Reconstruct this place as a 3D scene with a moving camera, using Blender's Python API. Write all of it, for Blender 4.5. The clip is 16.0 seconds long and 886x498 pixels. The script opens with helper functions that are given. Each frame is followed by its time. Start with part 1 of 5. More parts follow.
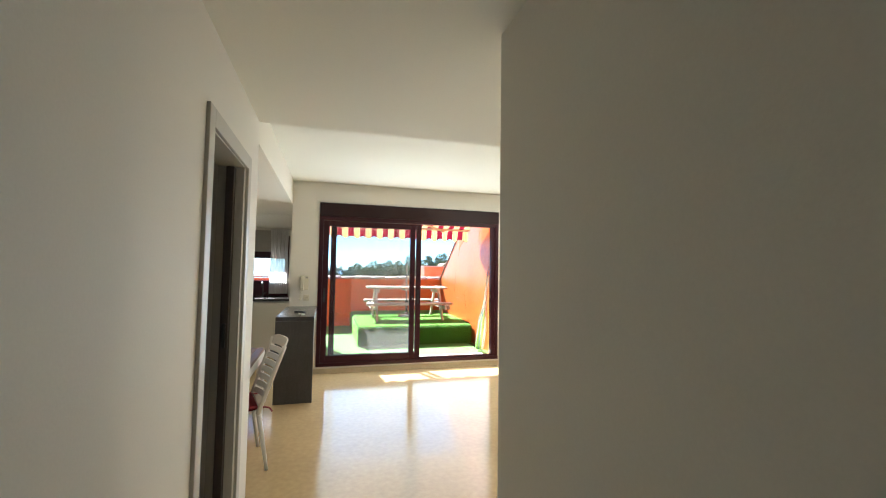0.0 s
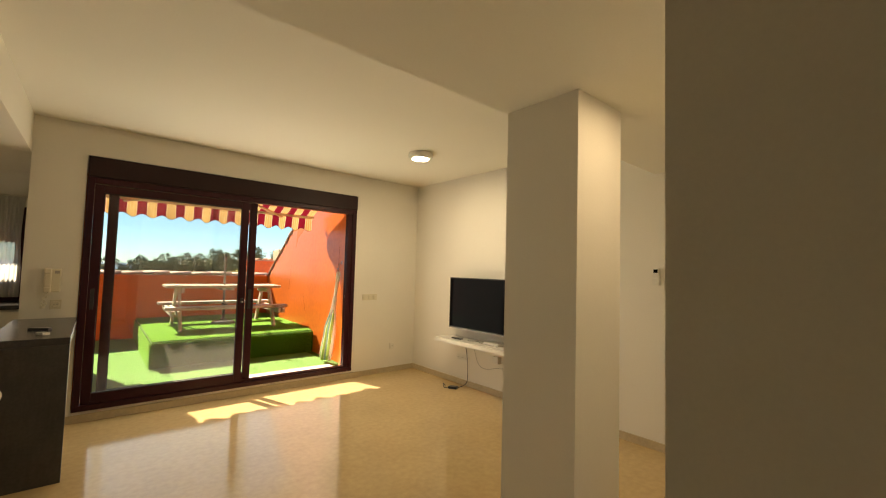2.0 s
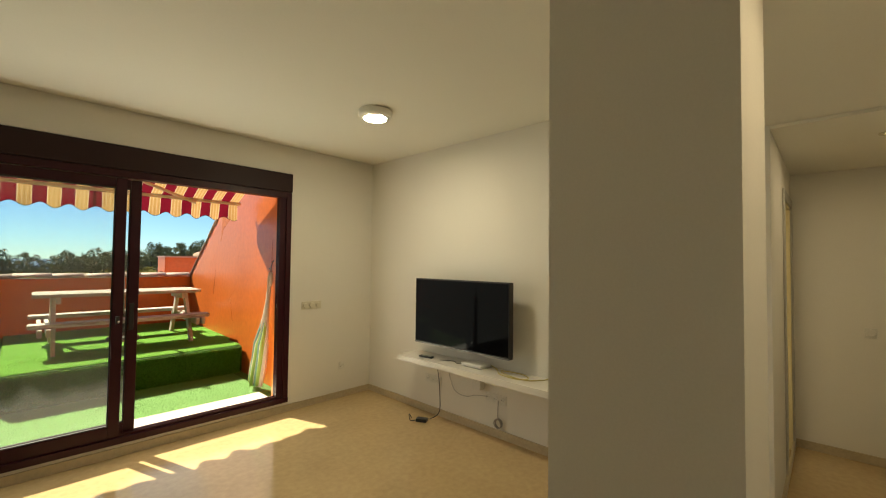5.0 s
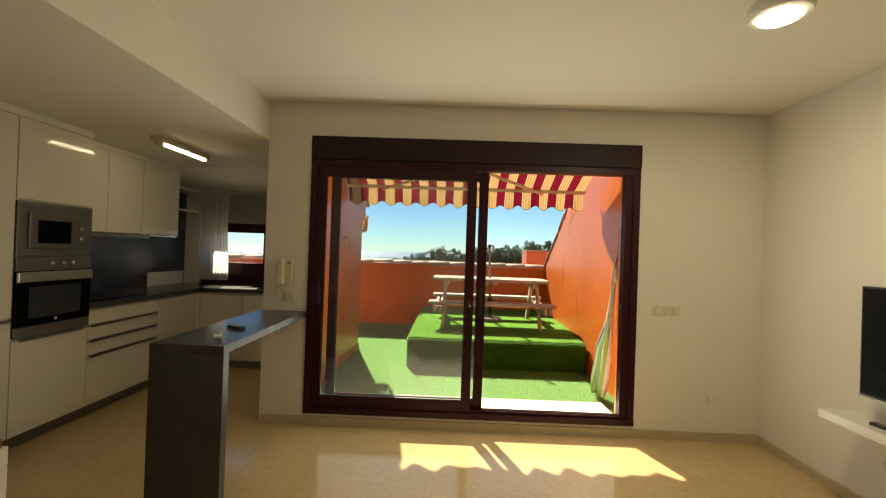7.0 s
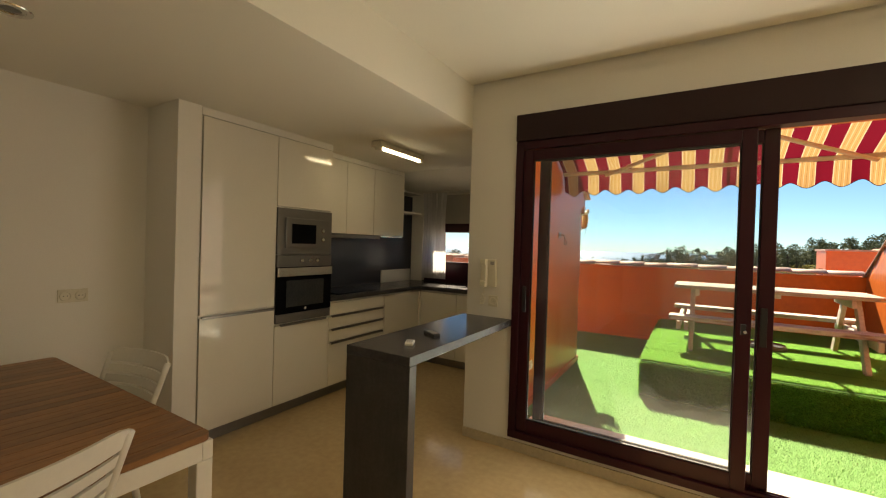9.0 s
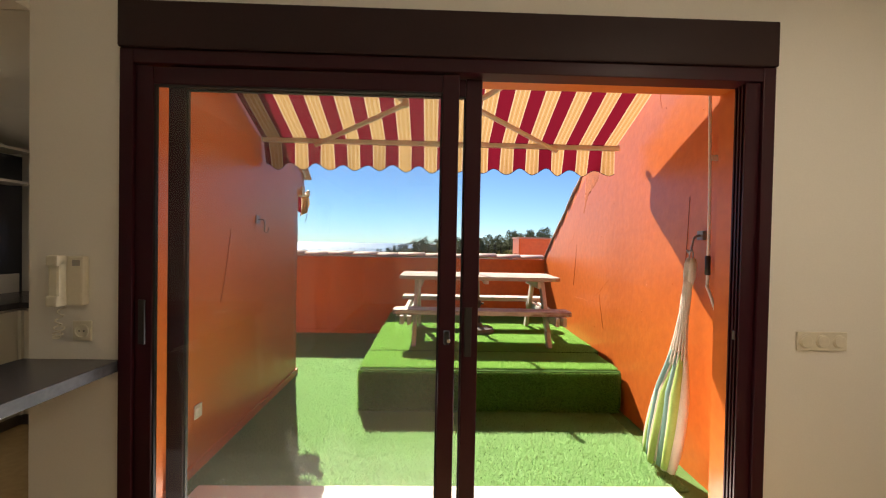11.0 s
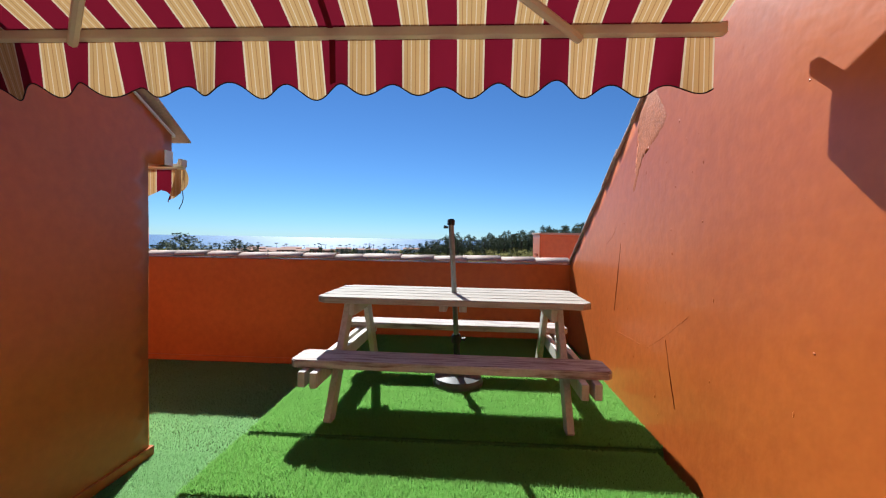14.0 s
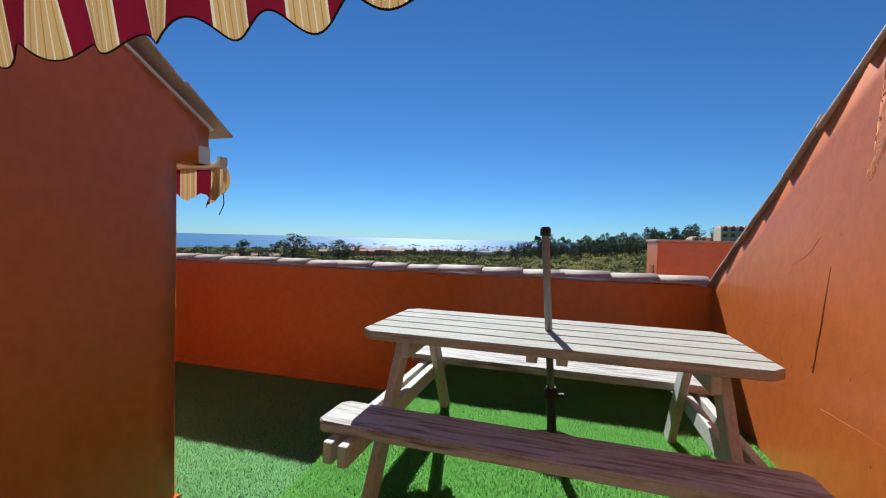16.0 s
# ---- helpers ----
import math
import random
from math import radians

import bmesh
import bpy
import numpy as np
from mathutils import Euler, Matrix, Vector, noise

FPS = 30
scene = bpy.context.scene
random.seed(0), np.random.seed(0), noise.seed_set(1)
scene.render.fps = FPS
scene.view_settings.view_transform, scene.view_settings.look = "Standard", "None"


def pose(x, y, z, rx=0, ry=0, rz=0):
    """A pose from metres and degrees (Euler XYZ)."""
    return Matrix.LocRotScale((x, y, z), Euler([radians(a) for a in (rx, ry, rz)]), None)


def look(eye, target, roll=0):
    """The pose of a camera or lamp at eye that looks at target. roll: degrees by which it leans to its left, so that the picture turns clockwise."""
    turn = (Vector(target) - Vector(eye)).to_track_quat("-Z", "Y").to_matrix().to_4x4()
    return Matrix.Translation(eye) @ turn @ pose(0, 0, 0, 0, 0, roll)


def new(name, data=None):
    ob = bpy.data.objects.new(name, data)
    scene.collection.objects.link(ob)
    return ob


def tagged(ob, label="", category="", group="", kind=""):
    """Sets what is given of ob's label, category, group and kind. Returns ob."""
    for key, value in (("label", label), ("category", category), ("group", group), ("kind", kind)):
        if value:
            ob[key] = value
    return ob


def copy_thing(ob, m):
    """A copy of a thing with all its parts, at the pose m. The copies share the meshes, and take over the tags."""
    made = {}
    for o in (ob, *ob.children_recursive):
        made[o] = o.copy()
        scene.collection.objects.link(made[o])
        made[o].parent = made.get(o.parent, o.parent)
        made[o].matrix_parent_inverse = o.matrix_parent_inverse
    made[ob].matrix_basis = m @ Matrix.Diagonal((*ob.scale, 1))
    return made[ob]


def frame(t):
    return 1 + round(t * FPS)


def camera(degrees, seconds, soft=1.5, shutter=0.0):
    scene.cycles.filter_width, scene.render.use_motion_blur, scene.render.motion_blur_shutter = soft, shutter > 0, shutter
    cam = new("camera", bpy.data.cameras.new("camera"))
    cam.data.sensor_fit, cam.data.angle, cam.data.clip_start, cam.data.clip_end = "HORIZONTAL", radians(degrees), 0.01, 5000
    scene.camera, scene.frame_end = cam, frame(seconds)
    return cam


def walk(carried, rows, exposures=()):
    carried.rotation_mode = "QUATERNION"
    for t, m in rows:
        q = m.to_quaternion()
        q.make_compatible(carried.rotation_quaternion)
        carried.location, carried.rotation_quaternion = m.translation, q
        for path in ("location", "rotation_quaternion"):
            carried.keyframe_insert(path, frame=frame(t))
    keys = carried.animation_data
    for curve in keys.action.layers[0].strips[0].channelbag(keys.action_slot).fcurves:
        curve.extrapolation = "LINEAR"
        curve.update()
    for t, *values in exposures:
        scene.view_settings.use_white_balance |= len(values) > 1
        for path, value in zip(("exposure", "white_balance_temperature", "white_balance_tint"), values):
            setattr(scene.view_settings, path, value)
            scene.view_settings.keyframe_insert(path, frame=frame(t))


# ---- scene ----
cam = camera(94.9, 16.0, soft=1.15)
PATH = [
    (0, (0.126, 0.024, 1.518), (0.665, 1.947, 1.619), 0.9),
    (0.5, (0.109, 0.362, 1.522), (0.796, 2.237, 1.624), 1.2),
    (1, (0.1, 0.629, 1.48), (0.953, 2.434, 1.589), 2.2),
    (1.5, (0.087, 0.894, 1.47), (1.157, 2.579, 1.58), 1.8),
    (2, (0.092, 1.14, 1.487), (1.385, 2.663, 1.591), 1.6),
    (2.5, (0.14, 1.323, 1.484), (1.63, 2.654, 1.58), 1.3),
    (3, (0.24, 1.466, 1.487), (1.874, 2.615, 1.579), 1.0),
    (3.2, (0.286, 1.516, 1.484), (1.955, 2.613, 1.581), 1.0),
    (5.3, (0.903, 2.184, 1.571), (2.219, 3.689, 1.629), 0.7),
    (5.5, (0.973, 2.255, 1.56), (2.172, 3.854, 1.616), 0.8),
    (6, (1.075, 2.401, 1.532), (1.924, 4.211, 1.591), 1.4),
    (6.5, (1.16, 2.562, 1.531), (1.597, 4.513, 1.568), 1.8),
    (7, (1.188, 2.706, 1.516), (1.157, 4.706, 1.528), 2.0),
    (7.5, (1.123, 2.869, 1.508), (0.641, 4.81, 1.502), 2.1),
    (7.9, (1.124, 2.976, 1.494), (0.288, 4.793, 1.481), 1.9),
    (8, (1.118, 2.99, 1.502), (0.204, 4.769, 1.483), 1.9),
    (8.2, (1.106, 3.055, 1.503), (0.041, 4.748, 1.481), 1.8),
    (10.3, (1.132, 3.927, 1.506), (0.512, 5.829, 1.491), 1.0),
    (10.5, (1.171, 4.068, 1.508), (0.762, 6.026, 1.49), 0.9),
    (11, (1.301, 4.42, 1.487), (1.356, 6.419, 1.455), 1.1),
    (11.5, (1.466, 4.765, 1.487), (1.77, 6.742, 1.447), 1.0),
    (12, (1.628, 5.107, 1.507), (1.979, 7.075, 1.455), 1.0),
    (12.5, (1.739, 5.455, 1.5), (2.02, 7.435, 1.441), 1.2),
    (13, (1.855, 5.793, 1.518), (2.008, 7.786, 1.442), 1.4),
    (13.5, (1.921, 6.034, 1.496), (1.932, 8.033, 1.44), 1.0),
    (14, (1.918, 6.257, 1.517), (1.812, 8.254, 1.462), 1.0),
    (14.5, (1.949, 6.478, 1.535), (1.722, 8.464, 1.48), 0.9),
    (15, (1.977, 6.703, 1.59), (1.641, 8.674, 1.535), 0.9),
    (15.5, (1.955, 6.862, 1.601), (1.509, 8.811, 1.544), 1.0),
    (16, (1.884, 7.047, 1.585), (1.338, 8.971, 1.529), 1.4),
]
EXPOSURES = [(0, 2.66, 5800, 6), (0.5, 2.45, 6600, 7), (1.2, 2.08, 9500, 12), (2.5, 1.46, 9500, 10), (3.2, 1.42, 7900, 2), (5.5, 1.22, 8200, 4), (7.2, 1.27, 8500, 6), (8.0, 1.46, 8700, 6), (10.5, 1.48, 7700, 18),
             (11.5, 1.1, 7000, 18), (12.5, 1.12, 6600, 15), (13.5, 0.84, 6050, 11), (14.5, 0.58, 5800, 5), (16.0, 0.47, 5600, 2)]
walk(cam, [(t, look(eye, target, roll)) for t, eye, target, roll in PATH], EXPOSURES)

# ---- world, sun, large lights ----
SUN_AZ, SUN_EL = radians(19.0), radians(40.5)
world = bpy.data.worlds.new("world")
scene.world = world
world.use_nodes = True
wn = world.node_tree.nodes
sky = wn.new("ShaderNodeTexSky")
sky.sky_type, sky.sun_disc = "NISHITA", False
sky.sun_elevation, sky.sun_rotation = SUN_EL, -SUN_AZ
sky.air_density, sky.dust_density, sky.ozone_density = 0.8, 0.0, 4.0
tone = wn.new("ShaderNodeMix")
tone.data_type, tone.blend_type = "RGBA", "MULTIPLY"
tone.inputs["Factor"].default_value, tone.inputs["B"].default_value = 1.0, (0.75, 1.05, 1.33, 1)
world.node_tree.links.new(sky.outputs[0], tone.inputs["A"])
world.node_tree.links.new(tone.outputs["Result"], wn["Background"].inputs[0])
wn["Background"].inputs[1].default_value = 0.0455

sun = new("sun", bpy.data.lights.new("sun", "SUN"))
sun.data.energy, sun.data.angle, sun.data.color = 5.0, radians(0.5), (1.0, 0.95, 0.87)
sun.matrix_world = look((0, 0, 0), (math.sin(SUN_AZ) * math.cos(SUN_EL), -math.cos(SUN_AZ) * math.cos(SUN_EL), -math.sin(SUN_EL)))


def area_lamp(name, m, w, h, watts, colour):
    ob = new(name, bpy.data.lights.new(name, "AREA"))
    ob.data.shape, ob.data.size, ob.data.size_y, ob.data.energy, ob.data.color = "RECTANGLE", w, h, watts, colour
    ob.matrix_world = m
    return ob


def down_lamp(name, x, y, z, watts, colour, size):
    ob = area_lamp(name, look((x, y, z), (x, y + 0.0001, 0)), size, size, watts, colour)
    ob.data.shape = "DISK"
    return ob


# lamp added in the terrace door, strengthens the sky's light indoors
area_lamp("door_skylight", look((1.36, 6.172, 1.20), (1.36, 0.0, 1.0)), 2.6, 1.95, 7.8, (0.82, 0.93, 1.0))
# added lamp over the sill, lifts the ceiling in place of sun bounce
area_lamp("sill_fill", look((1.36, 6.50, 0.10), (1.36, 5.6, 3.0)), 2.5, 0.36, 8.0, (1.0, 0.98, 0.92))
down_lamp("ceiling_bulb", 2.732, 4.672, 2.675, 5.5, (1.0, 0.93, 0.78), 0.22)
down_lamp("hall_bulb", 2.02, 1.757, 2.37, 1.5, (1.0, 0.86, 0.66), 0.06)
down_lamp("hall_bulb_far", 4.36, 1.80, 2.355, 1.0, (1.0, 0.86, 0.66), 0.06)
area_lamp("kitchen_tube_light", look((-1.36, 6.50, 2.355), (-1.36, 6.5001, 0)), 0.05, 0.6, 0.7, (1.0, 0.93, 0.75))
# added lamp at an unseen opening, brightens the door of the side room
area_lamp("side_room_fill", look((6.49, 3.7, 1.55), (3.9, 3.2, 1.0)), 1.4, 1.1, 14.0, (1.0, 0.97, 0.90))


# ---- materials ----
def material(name, colour, rough=0.6, metal=0.0, vary=0.06, scale=6.0, fine=60.0, bump=0.0, spec=0.5, rand=0.0, tint=None):
    """A surface with two scales of variation, fine relief, and an optional second colour in stains."""
    m = bpy.data.materials.new(name)
    m.use_nodes = True
    nt = m.node_tree
    n, l = nt.nodes, nt.links
    p = n["Principled BSDF"]
    p.inputs["Roughness"].default_value, p.inputs["Metallic"].default_value = rough, metal
    p.inputs["Specular IOR Level"].default_value = spec
    tc = n.new("ShaderNodeTexCoord")
    big, small = n.new("ShaderNodeTexNoise"), n.new("ShaderNodeTexNoise")
    big.inputs["Scale"].default_value, small.inputs["Scale"].default_value = scale, fine
    big.inputs["Detail"].default_value = 4
    for t in (big, small):
        l.new(tc.outputs["Object"], t.inputs["Vector"])
    add = n.new("ShaderNodeMath")
    add.operation = "ADD"
    l.new(big.outputs["Fac"], add.inputs[0]), l.new(small.outputs["Fac"], add.inputs[1])
    mul = n.new("ShaderNodeMath")
    mul.operation, mul.inputs[1].default_value = "MULTIPLY", 0.5
    l.new(add.outputs[0], mul.inputs[0])
    ramp = n.new("ShaderNodeValToRGB")
    second = tint or colour
    ramp.color_ramp.elements[0].position, ramp.color_ramp.elements[1].position = 0.32, 0.68
    ramp.color_ramp.elements[0].color = (*[max(0, c * (1 - vary)) for c in second], 1)
    ramp.color_ramp.elements[1].color = (*[min(1, c * (1 + vary)) for c in colour], 1)
    l.new(mul.outputs[0], ramp.inputs[0])
    out = ramp.outputs[0]
    if rand:
        oi, hsv, mr = n.new("ShaderNodeObjectInfo"), n.new("ShaderNodeHueSaturation"), n.new("ShaderNodeMapRange")
        mr.inputs["To Min"].default_value, mr.inputs["To Max"].default_value = 1 - rand, 1 + rand
        l.new(oi.outputs["Random"], mr.inputs["Value"]), l.new(mr.outputs[0], hsv.inputs["Value"])
        l.new(out, hsv.inputs["Color"])
        out = hsv.outputs[0]
    l.new(out, p.inputs["Base Color"])
    if bump:
        b = n.new("ShaderNodeBump")
        b.inputs["Strength"].default_value, b.inputs["Distance"].default_value = bump, 0.01
        l.new(add.outputs[0], b.inputs["Height"]), l.new(b.outputs[0], p.inputs["Normal"])
    return m


def grain(m, axis, stretch, wave=18.0, amount=0.35, dark=(0.1, 0.05, 0.03)):
    """Wood grain: long streaks along an axis, laid over a material's colour."""
    nt = m.node_tree
    n, l = nt.nodes, nt.links
    p = n["Principled BSDF"]
    old = p.inputs["Base Color"].links[0].from_socket
    tc, mp, tx, mix = n.new("ShaderNodeTexCoord"), n.new("ShaderNodeMapping"), n.new("ShaderNodeTexNoise"), n.new("ShaderNodeMix")
    sc = [wave, wave, wave]
    sc[axis] = wave / stretch
    mp.inputs["Scale"].default_value = sc
    tx.inputs["Scale"].default_value, tx.inputs["Detail"].default_value = 3.0, 6
    l.new(tc.outputs["Object"], mp.inputs["Vector"]), l.new(mp.outputs[0], tx.inputs["Vector"])
    r = n.new("ShaderNodeMapRange")
    r.inputs["From Min"].default_value, r.inputs["From Max"].default_value, r.inputs["To Max"].default_value = 0.45, 0.7, amount
    l.new(tx.outputs["Fac"], r.inputs["Value"]), l.new(r.outputs[0], mix.inputs["Factor"])
    mix.data_type = "RGBA"
    l.new(old, mix.inputs["A"])
    mix.inputs["B"].default_value = (*dark, 1)
    l.new(mix.outputs["Result"], p.inputs["Base Color"])
    return m


def glass(name, colour=(0.97, 0.99, 0.98), mirror=0.035):
    m = bpy.data.materials.new(name)
    m.use_nodes = True
    n, l = m.node_tree.nodes, m.node_tree.links
    n.remove(n["Principled BSDF"])
    tr, gl, mix, lw = n.new("ShaderNodeBsdfTransparent"), n.new("ShaderNodeBsdfGlossy"), n.new("ShaderNodeMixShader"), n.new("ShaderNodeLayerWeight")
    tr.inputs[0].default_value, gl.inputs["Roughness"].default_value = (*colour, 1), 0.0
    pw, mr = n.new("ShaderNodeMath"), n.new("ShaderNodeMapRange")
    pw.operation, pw.inputs[1].default_value = "POWER", 5.0
    mr.inputs["To Min"].default_value, mr.inputs["To Max"].default_value = mirror, 0.9
    l.new(lw.outputs["Facing"], pw.inputs[0]), l.new(pw.outputs[0], mr.inputs["Value"])
    # weak pale veil lightens the panes, stands in for their hazy reflection
    haze, veil = n.new("ShaderNodeBsdfTranslucent"), n.new("ShaderNodeMixShader")
    haze.inputs[0].default_value, veil.inputs[0].default_value = (0.8, 0.78, 0.74, 1), 0.011
    l.new(tr.outputs[0], veil.inputs[1]), l.new(haze.outputs[0], veil.inputs[2])
    l.new(mr.outputs[0], mix.inputs[0]), l.new(veil.outputs[0], mix.inputs[1]), l.new(gl.outputs[0], mix.inputs[2])
    l.new(mix.outputs[0], n["Material Output"].inputs[0])
    return m


def glow(name, colour, strength):
    m = bpy.data.materials.new(name)
    m.use_nodes = True
    p = m.node_tree.nodes["Principled BSDF"]
    p.inputs["Base Color"].default_value = (0.9, 0.9, 0.88, 1)
    p.inputs["Emission Color"].default_value, p.inputs["Emission Strength"].default_value = (*colour, 1), strength
    return m


def thin(m, share, colour):
    """Let part of the light pass through a thin blade or cloth."""
    n, l = m.node_tree.nodes, m.node_tree.links
    t, mix = n.new("ShaderNodeBsdfTranslucent"), n.new("ShaderNodeMixShader")
    t.inputs[0].default_value = (*colour, 1)
    mix.inputs[0].default_value = share
    l.new(n["Principled BSDF"].outputs[0], mix.inputs[1]), l.new(t.outputs[0], mix.inputs[2])
    l.new(mix.outputs[0], n["Material Output"].inputs[0])
    return m


def striped(name):
    """Awning canvas: claret and straw stripes with fine cream lines, thin enough to let some sun through."""
    m = bpy.data.materials.new(name)
    m.use_nodes = True
    n, l = m.node_tree.nodes, m.node_tree.links
    p = n["Principled BSDF"]
    p.inputs["Roughness"].default_value = 0.85
    p.inputs["Specular IOR Level"].default_value = 0.2
    tc, sep, div, fr, ramp = (n.new("ShaderNodeTexCoord"), n.new("ShaderNodeSeparateXYZ"), n.new("ShaderNodeMath"), n.new("ShaderNodeMath"), n.new("ShaderNodeValToRGB"))
    l.new(tc.outputs["Object"], sep.inputs[0]), l.new(sep.outputs[0], div.inputs[0])
    div.operation, div.inputs[1].default_value, div.inputs[2].default_value = "MULTIPLY_ADD", 1 / 0.217, 14 - 2.97 / 0.217
    fr.operation = "FRACT"
    l.new(div.outputs[0], fr.inputs[0]), l.new(fr.outputs[0], ramp.inputs[0])
    red, straw, cream, tan = (0.155, 0.007, 0.02, 1), (0.50, 0.32, 0.13, 1), (0.62, 0.52, 0.35, 1), (0.34, 0.19, 0.07, 1)
    cr = ramp.color_ramp
    cr.interpolation = "CONSTANT"
    cr.elements[0].position, cr.elements[0].color = 0.0, red
    cr.elements[1].position, cr.elements[1].color = 0.5, cream
    for pos, col in ((0.535, straw), (0.585, tan), (0.60, straw), (0.66, cream), (0.675, straw), (0.74, tan), (0.755, straw),
                     (0.82, cream), (0.835, straw), (0.90, tan), (0.915, straw), (0.965, cream)):
        cr.elements.new(pos).color = col
    no, mix = n.new("ShaderNodeTexNoise"), n.new("ShaderNodeMix")
    no.inputs["Scale"].default_value = 5.0
    mix.data_type, mix.blend_type = "RGBA", "MULTIPLY"
    mix.inputs["Factor"].default_value = 0.25
    l.new(tc.outputs["Object"], no.inputs["Vector"]), l.new(ramp.outputs[0], mix.inputs["A"]), l.new(no.outputs["Color"], mix.inputs["B"])
    l.new(ramp.outputs[0], p.inputs["Base Color"])
    t, ms = n.new("ShaderNodeBsdfTranslucent"), n.new("ShaderNodeMixShader")
    l.new(ramp.outputs[0], t.inputs[0])
    ms.inputs[0].default_value = 0.42
    l.new(p.outputs[0], ms.inputs[1]), l.new(t.outputs[0], ms.inputs[2]), l.new(ms.outputs[0], n["Material Output"].inputs[0])
    return m


def sheer(name, colour, through_light=0.5, clear=0.25):
    m = bpy.data.materials.new(name)
    m.use_nodes = True
    n, l = m.node_tree.nodes, m.node_tree.links
    p = n["Principled BSDF"]
    p.inputs["Base Color"].default_value, p.inputs["Roughness"].default_value = (*colour, 1), 0.9
    t, c, a, b = n.new("ShaderNodeBsdfTranslucent"), n.new("ShaderNodeBsdfTransparent"), n.new("ShaderNodeMixShader"), n.new("ShaderNodeMixShader")
    t.inputs[0].default_value = (*colour, 1)
    a.inputs[0].default_value, b.inputs[0].default_value = through_light, clear
    l.new(p.outputs[0], a.inputs[1]), l.new(t.outputs[0], a.inputs[2])
    l.new(a.outputs[0], b.inputs[1]), l.new(c.outputs[0], b.inputs[2]), l.new(b.outputs[0], n["Material Output"].inputs[0])
    return m


